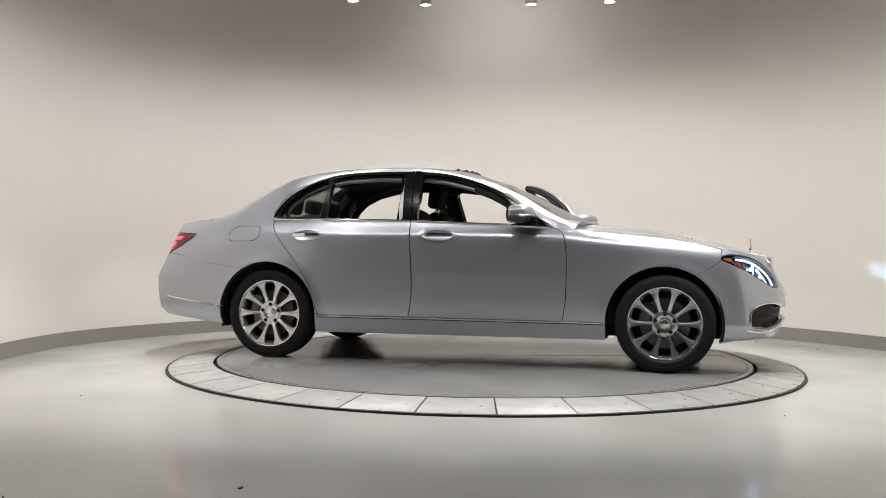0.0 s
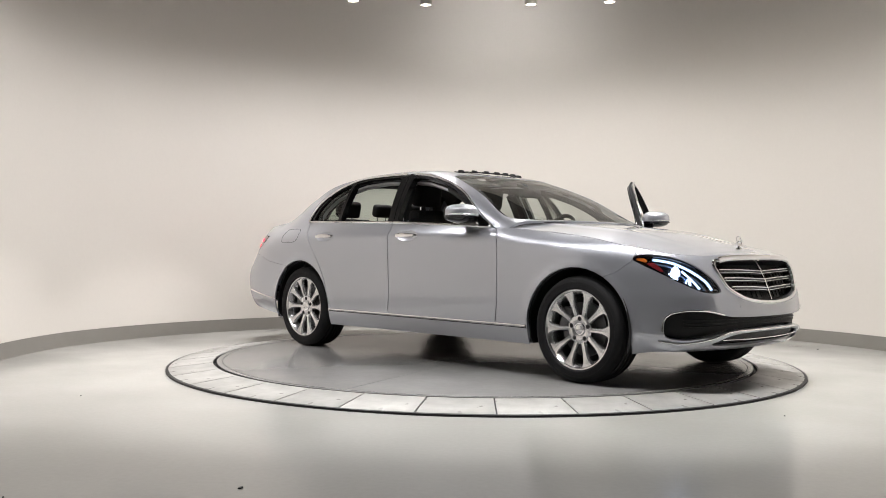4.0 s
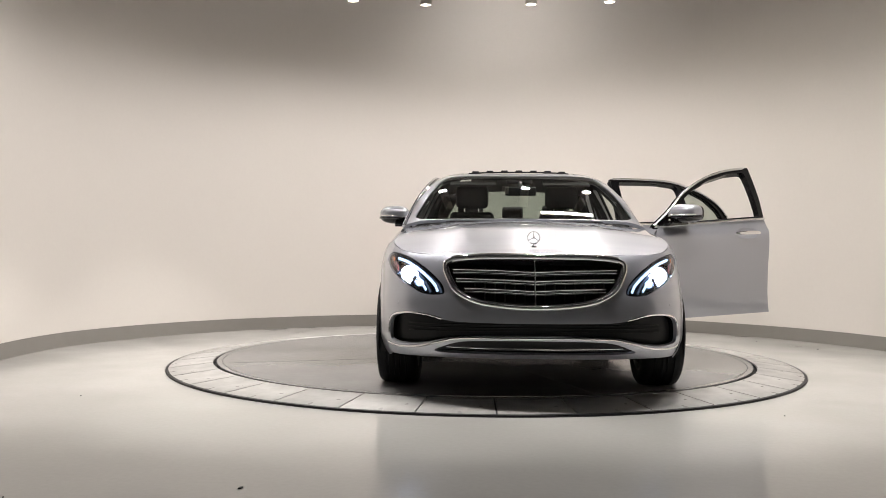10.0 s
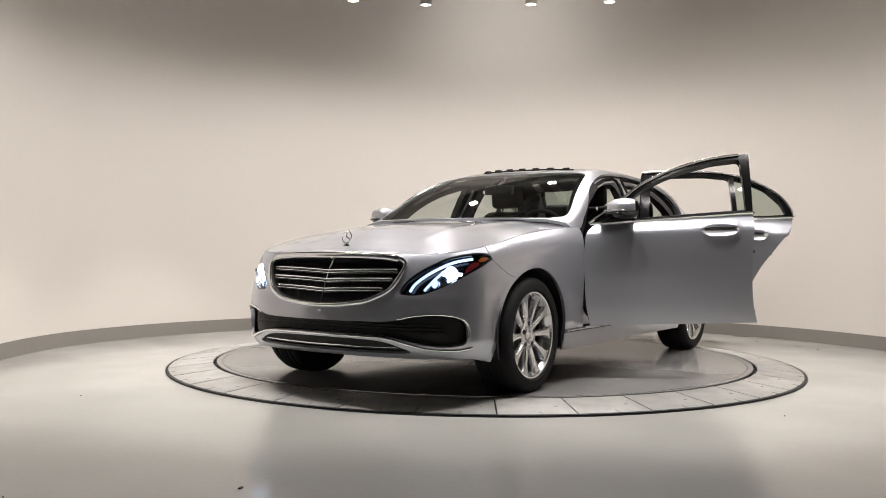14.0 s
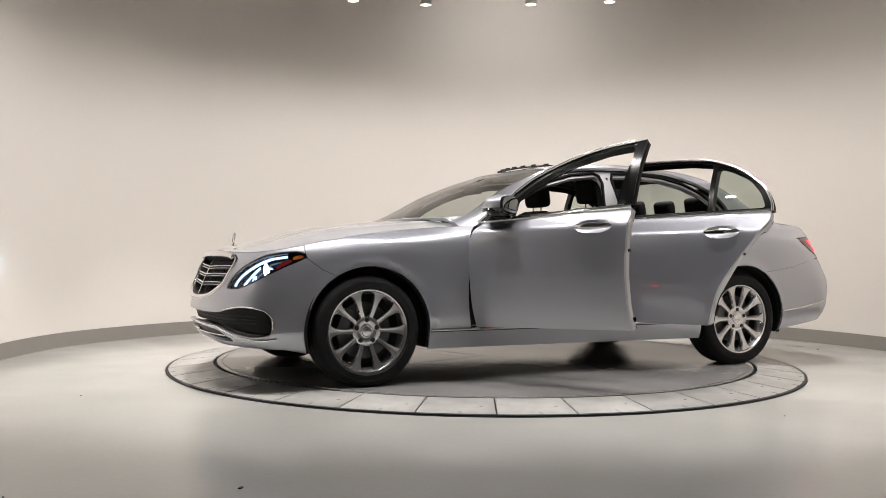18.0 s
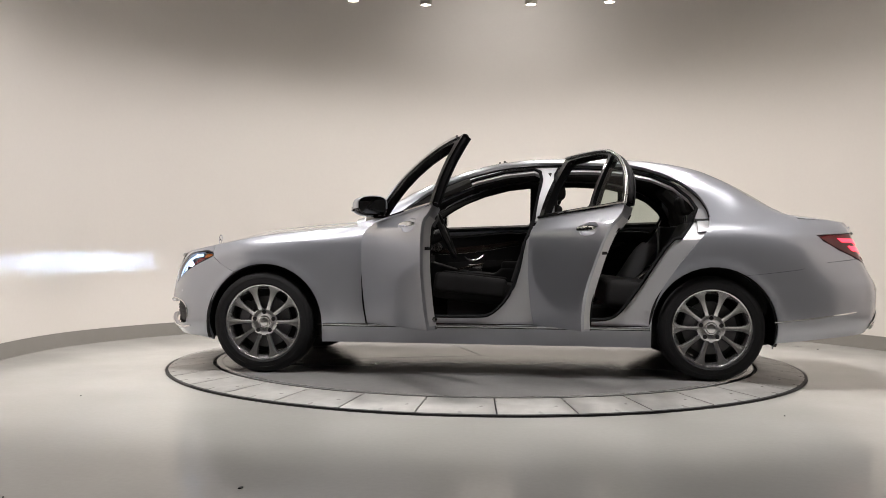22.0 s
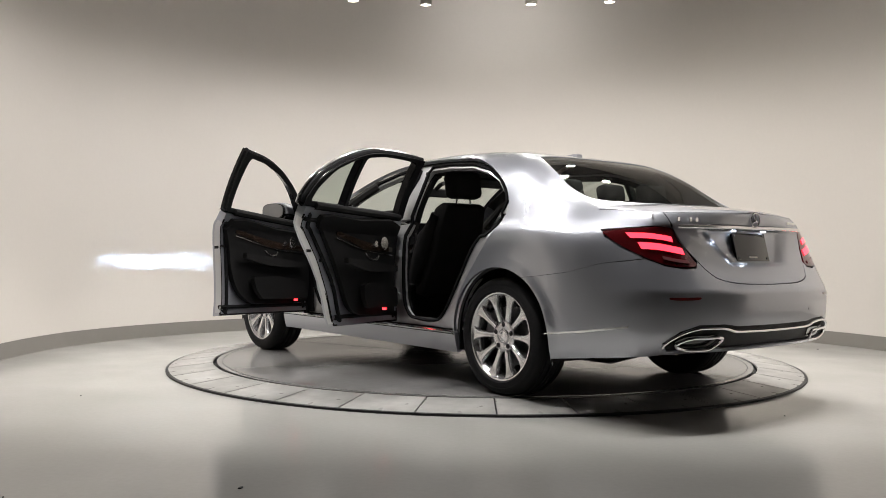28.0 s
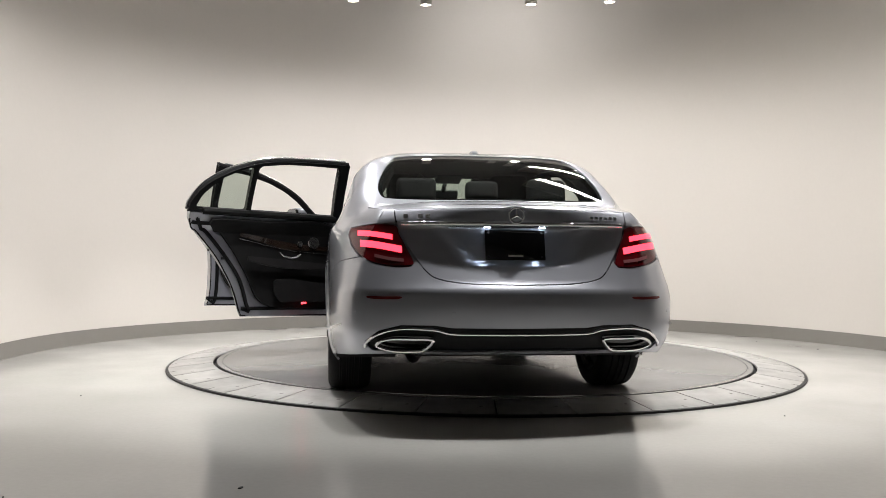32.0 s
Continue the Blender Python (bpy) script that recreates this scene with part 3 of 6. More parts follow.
def hood(x, y):
    x, y = np.asarray(x, float), np.asarray(y, float)
    ye, ze = edge_at(np.minimum(x, 2.168))
    c = 0.062 * np.sqrt(np.clip((2.19 - x) / 0.6, 0.0, 1))
    t = np.clip(np.abs(y) / np.maximum(ye, 0.02), 0, 1.05)
    crease = 0.006 * np.exp(-((np.abs(y) - 0.44 - 0.10 * (1.2 - x)) / 0.05) ** 2) * np.clip((2.0 - x) / 0.5, 0, 1)
    return np.stack([x, y, ze + c * (1 - t ** 2.1) + crease], 1)


def lid(x, y):
    x, y = np.asarray(x, float), np.asarray(y, float)
    ye, ze = edge_at(np.maximum(x, -2.51))
    c = 0.050 * np.clip((x + 2.53) / 0.35, 0, 1) ** 0.5
    t = np.clip(np.abs(y) / np.maximum(ye, 0.02), 0, 1.05)
    w = np.clip((x + 2.30) / 0.25, 0, 1)
    round_top = np.maximum(1 - np.minimum(t, 1) ** 1.9, 0) ** (1 / 1.9)
    return np.stack([x, y, ze + c * ((1 - t ** 2.6) * (1 - w) + round_top * w)], 1)


def boot_skin(u, v):
    """The boot's rear face with the hollow round the plate."""
    p = ring(u, v)
    z = p[:, 2]
    half = np.interp(z, [0.75, 0.945], [0.25, 0.415])
    side = np.clip((half + 0.03 - np.abs(p[:, 1])) / 0.12, 0, 1)
    low, high = np.clip((z - 0.745) / 0.030, 0, 1), np.clip((0.955 - z) / 0.012, 0, 1)
    w = [q * q * (3 - 2 * q) for q in (side, low, high)]
    p[:, 0] += 0.026 * w[0] * w[1] * w[2]
    return p


ARCH_F, ARCH_R = (1.458, 0.335, 0.392), (-1.478, 0.335, 0.396)


def arc(a, t0, t1, n=14):
    return [(a[0] + a[2] * math.cos(radians(t0 + (t1 - t0) * k / n)), a[1] + a[2] * math.sin(radians(t0 + (t1 - t0) * k / n))) for k in range(n + 1)]


def on_side(pts, side=1, gap=0.03):
    """An (x, z) outline on the left (1) or right (-1) flank, as places on the ring."""
    return [(side * sx(x, z), z) for x, z in densify(pts, gap)]


def belt(x0, x1, n=24, dz=0.0):
    out = []
    for k in range(n + 1):
        x = x0 + (x1 - x0) * k / n
        out.append((x, float(edge_at(x)[1]) + dz))
    return out


F_SEAM = [(0.735, 0.975), (0.775, 0.93), (0.793, 0.83), (0.797, 0.70), (0.791, 0.489), (0.768, 0.337)]
B_SEAM = [(-0.353, 0.337), (-0.330, 0.465), (-0.325, 0.672), (-0.341, 0.878), (-0.352, 1.0)]
R_SEAM = [(-1.450, 1.035), (-1.440, 0.985), (-1.361, 0.881), (-1.22, 0.703), (-1.126, 0.555), (-1.074, 0.385), (-1.055, 0.337)]


def shift(pts, dx):
    return [(x + dx, z) for x, z in pts]


F_DOOR = belt(-0.352, 0.70, dz=-0.002) + smooth_line(F_SEAM, 5) + smooth_line(B_SEAM, 5)
R_DOOR = belt(-1.447, -0.360, dz=-0.002) + smooth_line(shift(B_SEAM, -0.007)[::-1], 5) + smooth_line(R_SEAM[::-1], 5)
F_DOOR_OPEN = belt(-0.352, 0.645, dz=-0.002) + smooth_line(shift(F_SEAM, -0.068), 5) + smooth_line(B_SEAM, 5)  # leading edge behind the fender
DLO = [(-1.462, 1.056), (-1.445, 1.12), (-1.38, 1.215), (-1.265, 1.30), (-1.13, 1.362), (-0.95, 1.409), (-0.67, 1.424), (-0.40, 1.424),
       (-0.14, 1.402), (0.07, 1.352), (0.24, 1.288), (0.37, 1.220), (0.53, 1.10), (0.69, 0.996)]
DLO_TOP = smooth_line(DLO, 6)


def on_cabin(pts, side=1, gap=0.03):
    return [(x, side * qz(x, z)) for x, z in densify(pts, gap)]


def belt_cabin(x0, x1, side=1, up=0.004, n=24):
    out = []
    for k in range(n + 1):
        x = x0 + (x1 - x0) * k / n
        out.append((x, float(edge_at(x)[1]) + up))
    return out


# ---- details of the car ----
def skin(x, z, side=1, out=0.0):
    """A point on the flank, pushed outwards by out."""
    u, v = np.array([side * sx(x, z)]), np.array([z])
    return Vector(ring(u, v)[0] + normals_of(ring, u, v)[0] * out)


def nose(y, z, out=0.0, rear=False):
    u, v = np.array([sy(y, z, rear)]), np.array([z])
    return Vector(ring(u, v)[0] + normals_of(ring, u, v)[0] * out)


def nose_line(pts, out=0.0, n=6, rear=False, closed=False):
    return [nose(y, z, out, rear) for y, z in smooth_line(pts, n, closed)]


def both(pts):
    """A half line from the left end to the middle, carried on to the right end."""
    return pts + [(-y, z) for y, z in reversed(pts[:-1])]


def disc_at(p, axis, r, h, n=24):
    bm = lathe([(0, h), (r * 0.92, h), (r, h * 0.6), (r, 0)], n)
    q = Vector(axis).to_track_quat("Z", "Y").to_matrix().to_4x4()
    bm.transform(Matrix.Translation(p) @ q)
    return bm


def torus(p, axis, r, t, n=40, m=8):
    q = Vector(axis).to_track_quat("Z", "Y").to_matrix().to_4x4()
    bm = tube([(r * math.cos(2 * math.pi * k / n), r * math.sin(2 * math.pi * k / n), 0) for k in range(n)], t, m, True)
    bm.transform(Matrix.Translation(p) @ q)
    return bm


def headlamp(car, side):
    lp = head_loop(side)
    hole = [(side * sy(y, z), z) for y, z in ((0.680, 0.716), (0.680, 0.696), (0.790, 0.696), (0.790, 0.716))]
    lamp = patch("headlight", inset(lp, 0.012), ring, GLOSS_BLACK, car, [hole], step=0.03, thick=0.004, lift=-0.055, label="lit headlight with black housing and white light strips")
    patch("bezel", lp, ring, GLOSS_BLACK, lamp, [inset(lp, 0.006)], 0.03, 0.06, lift=-0.003)
    lens = patch("lens", inset(lp, 0.001), ring, LENS, lamp, step=0.03, thick=0.0, lift=-0.001, label="clear headlight lens")
    lens.visible_shadow = False

    def strip(pts, r, out, material, name):
        part(name, tube([nose(side * y, z, out) for y, z in smooth_line(pts, 6)], r, 6, flat=0.6), material, lamp)

    strip([(0.790, 0.788), (0.715, 0.764), (0.635, 0.712), (0.565, 0.648), (0.540, 0.606)], 0.0085, -0.024, WHITE_GLOW, "light_strip")
    strip([(0.690, 0.720), (0.655, 0.672), (0.628, 0.634), (0.612, 0.612)], 0.0075, -0.030, WHITE_GLOW, "light_strip")
    p = nose(side * 0.735, 0.706, -0.052)
    part("projector_ring", torus(p + Vector((0.018, 0, 0)), (1, 0, 0), 0.040, 0.007), HALO, lamp, "ring round the projector, made to glow like its halo")
    part("projector", torus(p + Vector((0.014, 0, 0)), (1, 0, 0), 0.022, 0.0105), BEAM, lamp, "glowing bluish white projector")
    part("burner", box(p + Vector((-0.12, 0, 0)), (0.004, 0.10, 0.005)), BURNER, lamp, "small bright headlight burner")
    cut = bmesh.new()
    for o in (0.0085, -0.0085):
        add_box(cut, p + Vector((-0.055, 0, o)), (0.14, 0.14, 0.003))
    for o in (0.069, -0.069):
        add_box(cut, p + Vector((-0.055, o, 0)), (0.14, 0.003, 0.016))
    add_box(cut, p + Vector((-0.125, 0, 0)), (0.003, 0.14, 0.016))
    part("beam_shield", cut, SEAL, lamp)
    p = nose(side * 0.665, 0.652, -0.052)
    part("projector_ring", torus(p + Vector((0.014, 0, 0)), (1, 0, 0), 0.023, 0.004), CHROME, lamp)
    part("projector", disc_at(p, (1, 0, 0), 0.021, 0.012), WHITE_GLOW, lamp)
    am = [(0.832, 0.780), (0.824, 0.793), (0.812, 0.790), (0.810, 0.774), (0.818, 0.766)]
    am = [(side * sy(y, z), z) for y, z in smooth_line(am, 4, True)]
    patch("side_reflector", am, ring, AMBER, lamp, step=0.02, thick=0.006, lift=-0.012, label="amber side reflector with a faint added glow")
    rd = [(side * sy(y, z), z) for y, z in smooth_line([(0.815, 0.755), (0.802, 0.765), (0.790, 0.755), (0.778, 0.715), (0.790, 0.712)], 4, True)]
    patch("side_marker", rd, ring, RED_DIM, lamp, step=0.02, thick=0.006, lift=-0.014)


def front_details(car):
    gl = mirror_loop(front_bits(smooth_line(GRILLE_HALF, 4)))
    grille = patch("grille", inset(gl, -0.002), ring, BLACK, car, step=0.06, thick=0.004, lift=-0.055, label="chrome framed radiator grille with black slats")
    gf = densify(inset(gl, 0.004), 0.012)
    fp = ring(np.array([q[0] for q in gf]), np.array([q[1] for q in gf]))
    fn = normals_of(ring, np.array([q[0] for q in gf]), np.array([q[1] for q in gf]))
    part("grille_frame", tube([Vector(q) for q in fp + fn * 0.002], 0.013, 10, True), CHROME, grille, "polished chrome grille surround")
    top = both([(0.452, 0.768), (0.40, 0.777), (0.30, 0.783), (0.2, 0.785), (0.1, 0.786), (0, 0.786)])
    part("grille_brow", tube(nose_line(top, 0.009, 5), 0.021, 12), CHROME, grille, "wide chrome brow above the slats")
    patch("grille_liner", inset(gl, 0.012), ring, BLACK, grille, [inset(gl, 0.024)], 0.025, 0.04, lift=-0.004, edge=0.016)
    for z, half in ((0.716, 0.450), (0.666, 0.432), (0.613, 0.385)):
        pts = both([(half * k / 12, z - 0.012 * (1 - k / 12) ** 2) for k in range(12, -1, -1)])
        for dz, r in ((0.008, 0.0042), (-0.007, 0.0026)):
            part("slat_edge", tube([nose(y, zz + dz, -0.008) for y, zz in pts], r, 8), CHROME, grille)
        part("slat", tube([nose(y, zz, -0.026) for y, zz in pts], 0.009, 8, flat=1.8), BLACK, grille)
    for k in range(-7, 8):
        if k:
            part("grille_fin", tube([nose(k * 0.055, z, -0.040) for z in (0.56, 0.62, 0.68, 0.75)] if abs(k) < 6 else [nose(k * 0.055, z, -0.040) for z in (0.64, 0.69, 0.75)], 0.004, 5), BLACK, grille)
    part("centre_bar", tube([nose(0, z, -0.008) for z in (0.535, 0.60, 0.66, 0.72, 0.772)], 0.0048, 6), CHROME, grille)
    part("badge", disc_at(nose(0, 0.782, 0.010), nose(0, 0.782, 0.1) - nose(0, 0.782, 0), 0.020, 0.004), SATIN, grille, "small round chrome badge")

    il = mirror_loop(front_bits(smooth_line(INTAKE_HALF, 4)))
    intake = patch("air_intake", inset(il, -0.002), ring, BLACK, car, step=0.06, thick=0.004, lift=-0.045, label="black lower air intake with chrome edges")
    for k, z in enumerate((0.380, 0.400, 0.420)):
        part("mesh_bar", tube(nose_line(both([(0.72, z), (0.5, z), (0.25, z), (0, z)]), -0.041), 0.003, 5), BLACK, intake)
    for side in (1, -1):
        part("chrome_edge", tube(nose_line([(side * y, z) for y, z in ((0.50, 0.452), (0.60, 0.474), (0.70, 0.479), (0.778, 0.462), (0.808, 0.42), (0.812, 0.355))], 0.003), 0.0048, 6), CHROME, intake)
    lip = both([(0.815, 0.300), (0.76, 0.288), (0.68, 0.290), (0.60, 0.304), (0.50, 0.332), (0.42, 0.349), (0.30, 0.353), (0, 0.354)])
    part("chrome_lip", tube(nose_line(lip, 0.003, 4), 0.0065, 8), SATIN, intake, "satin chrome lower lip")
    tl = mirror_loop(front_bits(smooth_line(SLOT_HALF, 4)))
    slot = patch("lower_slot", inset(tl, -0.002), ring, BLACK, car, step=0.06, thick=0.004, lift=-0.035)
    part("slot_line", tube(nose_line(both([(0.48, 0.296), (0.25, 0.292), (0, 0.290)]), -0.006), 0.0035, 6), CHROME, slot)
    ch = both([(0.82, 0.226), (0.6, 0.230), (0.3, 0.232), (0, 0.233)])
    part("chin", tube(nose_line(ch, -0.03, 4), 0.022, 6, flat=1.2), BLACK, car, "black plastic chin spoiler")
    for side in (1, -1):
        headlamp(car, side)
        for y, z in ((0.76, 0.53), (0.36, 0.50)):
            p = nose(side * y, z, 0.0)
            part("parking_sensor", disc_at(p, nose(side * y, z, 0.1) - p, 0.009, 0.0015, 16), PAINT, car)
    # upright ring ornament on the hood
    orn = part("hood_ornament", torus((2.075, 0, 0.898), (1, 0, 0.12), 0.034, 0.0028), CHROME, car, "upright chrome ring ornament")
    part("ornament_foot", lathe([(0, 0.845), (0.02, 0.845), (0.018, 0.852), (0.006, 0.858), (0.004, 0.866), (0, 0.866)], 20), CHROME, orn).matrix_local = pose(2.075, 0, 0)
    part("ornament_post", tube([(2.075, 0, 0.856), (2.075, 0, 0.868)], [0.0045, 0.0035], 6), CHROME, orn)
    for k in range(3):
        a = radians(90 + 120 * k)
        part("ornament_spoke", tube([(2.075, 0, 0.898), (2.075 - 0.004 * math.sin(a), 0.034 * math.cos(a), 0.898 + 0.034 * math.sin(a))], [0.0052, 0.0012], 6), CHROME, orn)


def tail_details(car):
    for side in (1, -1):
        lp = tail_loop(side)
        lamp = patch("tail_light", inset(lp, 0.002), ring, RED, car, step=0.03, thick=0.02, lift=0.001, label="lit red tail light with two glowing bands")

        def band(pts, w, name, material):
            hi = smooth_line(pts, 5)
            lp2 = [(y, z + w) for y, z in hi] + [(y, z - w) for y, z in reversed(hi)]
            q = [sy(side * y, z, True) for y, z in lp2]
            patch(name, [(a, z) for a, (y, z) in zip(q, lp2)], ring, material, lamp, step=0.03, thick=0.004, lift=0.0055)

        band([(0.775, 0.908), (0.72, 0.905), (0.65, 0.895), (0.612, 0.888)], 0.0125, "light_band", RED_GLOW)
        band([(0.765, 0.856), (0.70, 0.850), (0.62, 0.836), (0.568, 0.826)], 0.016, "light_band", RED_GLOW)
        band([(0.70, 0.795), (0.63, 0.780), (0.56, 0.772)], 0.008, "reversing_lens", mat_pink)
        r = [(0.58, 0.600), (0.66, 0.599), (0.735, 0.600), (0.732, 0.588), (0.66, 0.585), (0.59, 0.588)]
        patch("bumper_reflector", [(sy(side * y, z, True), z) for y, z in smooth_line(r, 3, True)], ring, RED_DIM, car, step=0.03, thick=0.006, lift=0.003, label="dark red bumper reflector")
        ex = [(0.425, 0.396), (0.52, 0.400), (0.63, 0.397), (0.690, 0.366), (0.62, 0.340), (0.50, 0.338), (0.455, 0.352)]
        ex = [(side * y, z) for y, z in ex]
        pipe = part("exhaust_tip", tube(nose_line(ex, 0.012, 5, True, True), 0.0085, 8, True), CHROME, car, "polished chrome exhaust tip")
        patch("exhaust_mouth", [(sy(y, z, True), z) for y, z in smooth_line(ex, 5, True)], ring, GLOSS_BLACK, pipe, step=0.03, thick=0.003, lift=-0.012)
        st = [(-1.85, 0.380), (-2.1, 0.405), (-2.37, 0.447), (-2.37, 0.456), (-2.1, 0.417), (-1.85, 0.386)]
        patch("bumper_strip", on_side(st, side), ring, CHROME, car, step=0.05, thick=0.006, lift=0.006, label="slim chrome bumper strip")
        for y, z in ((0.80, 0.525), (0.33, 0.52)):
            p = nose(side * y, z, 0, True)
            part("parking_sensor", disc_at(p, nose(side * y, z, 0.1, True) - p, 0.009, 0.0015, 16), PAINT, car)
    trim = both([(0.742, 0.350), (0.735, 0.376), (0.68, 0.418), (0.58, 0.444), (0.42, 0.441), (0.34, 0.424), (0.2, 0.421), (0, 0.420)])
    part("bumper_trim", tube(nose_line(trim, 0.006, 4, True), 0.0075, 8), CHROME, car, "polished chrome rear bumper trim")
    bar = both([(0.565, 0.957), (0.40, 0.960), (0.2, 0.961), (0, 0.961)])
    part("boot_bar", tube(nose_line(bar, 0.005, 4, True), 0.0115, 10), CHROME, car, "polished chrome bar above the plate")
    px = nose(0, 0.85, 0, True).x + 0.016
    plate = part("plate_holder", prism([(-0.15, 0.773), (0.15, 0.773), (0.152, 0.776), (0.152, 0.925), (0.15, 0.928), (-0.15, 0.928), (-0.152, 0.925), (-0.152, 0.776)], px - 0.012, px + 0.004, 0.002, "x"), GLOSS_BLACK, car, "blank black number plate holder")
    plate.matrix_local = Matrix.Translation((px, 0, 0.85)) @ Matrix.Rotation(radians(14), 4, "Y") @ Matrix.Translation((-px, 0, -0.85))
    part("plate_label", box((px - 0.0135, 0.0, 0.795), (0.002, 0.075, 0.009)), LAMP_BODY, plate)
    for y in (0.135, -0.135):
        for z in (0.915, 0.79):
            part("plate_screw", disc_at((px - 0.012, y, z), (-1, 0, 0), 0.006, 0.002, 10), GREYMETAL, plate)
    for y in (0.14, -0.14):
        part("plate_light", box(nose(y, 0.938, -0.006, True), (0.012, 0.03, 0.006), 0.002), PLATE_GLOW, car, "small white plate lamp")
    p = nose(0, 1.0, 0.002, True)
    ax = nose(0, 1.0, 0.1, True) - p
    em = part("boot_emblem", torus(p + ax.normalized() * 0.004, ax, 0.038, 0.004), CHROME, car, "round chrome ring emblem")
    up, across = Vector((0, 0, 1)), Vector((0, 1, 0))
    up = (up - ax.normalized() * up.dot(ax.normalized())).normalized()
    for k in range(3):
        a = radians(90 + 120 * k)
        d = up * math.sin(a) + across * math.cos(a)
        c = p + ax.normalized() * 0.004
        part("emblem_spoke", tube([c, c + d * 0.037], [0.0065, 0.0015], 6), CHROME, em)
    for y0, n, w in ((0.545, 4, 0.032), (-0.40, 6, 0.024)):
        for k in range(n):
            if n == 4 and k == 1:
                continue
            q = nose(y0 - k * w * 1.12, 0.992, 0.003, True)
            part("badge_bar", box(q, (0.006, w * 0.72, 0.022 if n == 4 else 0.015), 0.002), CHROME, car)


mat_pink = mat("clear_red_lens", (0.20, 0.07, 0.075), 0.2, coat=1.0)
mat_rubylamp = mat("door_warning_glow", (1.0, 0.03, 0.04), 0.3, emit=6)
mat_cluster = mat("cluster_screen", (0.10, 0.11, 0.12), 0.15, coat=1.0, emit=0.25)


def mirror(d, side):
    """Door mirror in a silver shell on a black foot."""
    bm = bmesh.new()
    bmesh.ops.create_uvsphere(bm, u_segments=36, v_segments=20, radius=1.0)
    for v in bm.verts:
        x, y, z = v.co
        e = 0.72
        x, y, z = (math.copysign(abs(q) ** e, q) for q in (x, y, z))
        t = (y + 1) / 2
        x = x if x > -0.55 else -0.55 - (x + 0.55) * 0.08
        v.co = (0.116 * x * (1 - 0.25 * t) - 0.018 * t, 0.108 * y, 0.072 * z * (1 - 0.16 * t) + 0.004 * t)
        v.co = Vector((v.co.x, v.co.y * side, v.co.z))
    if side < 0:
        bmesh.ops.reverse_faces(bm, faces=bm.faces)
    c = Vector((0.475, side * 0.938, 1.083))
    bmesh.ops.translate(bm, verts=bm.verts, vec=c)
    low = bm.copy()
    bmesh.ops.delete(low, geom=[v for v in low.verts if v.co.z > c.z - 0.010], context="VERTS")
    for v in low.verts:
        v.co = c + (v.co - c) * 1.02
    shell = part("mirror", bm, PAINT, d, "silver door mirror with glass darkened for its reflection")
    part("mirror_base", low, GLOSS_BLACK, shell, "gloss black lower shell")
    face = []
    for k in range(32):
        cy, cz = math.cos(2 * math.pi * k / 32), math.sin(2 * math.pi * k / 32)
        e = (abs(cy) ** 3 + abs(cz) ** 3) ** (-1 / 3)
        face.append((c.y + side * 0.004 + cy * e * 0.092, c.z + 0.003 + cz * e * 0.056))
    part("mirror_rim", prism([(y, z) for y, z in face], c.x - 0.082, c.x - 0.060, 0.003, "x"), GLOSS_BLACK, shell)
    mid = (c.y + side * 0.004, c.z + 0.003)
    g = prism([(mid[0] + (y - mid[0]) * 0.94, mid[1] + (z - mid[1]) * 0.92) for y, z in face], c.x - 0.084, c.x - 0.070, 0.001, "x")
    part("mirror_glass", g, mat_mirror_dark, shell, "mirror glass tinted dark for its reflection")
    part("mirror_band", tube([c + Vector((0.124 * math.cos(a) * (1 - 0.2 * max(0, math.sin(a))), side * 0.109 * math.sin(a), -0.022)) for a in np.linspace(-1.2, 1.7, 24)], 0.007, 6), GLOSS_BLACK, shell)
    part("indicator", tube([c + Vector((0.120 * math.cos(a) * (1 - 0.2 * max(0, math.sin(a))), side * 0.112 * math.sin(a), -0.006)) for a in np.linspace(-0.2, 1.5, 18)], 0.004, 6), SATIN, shell)
    foot = prism([(0.62, 0.995), (0.43, 1.005), (0.45, 1.030), (0.56, 1.036)], 0, side * 0.09, 0.006)
    bmesh.ops.translate(foot, verts=foot.verts, vec=(0, side * 0.835, 0))
    part("mirror_foot", foot, GLOSS_BLACK, shell)


# dark tint puts the mirror's dark reflection into its colour
mat_mirror_dark = mat("mirror_glass", (0.24, 0.25, 0.26), 0.04, 1.0)


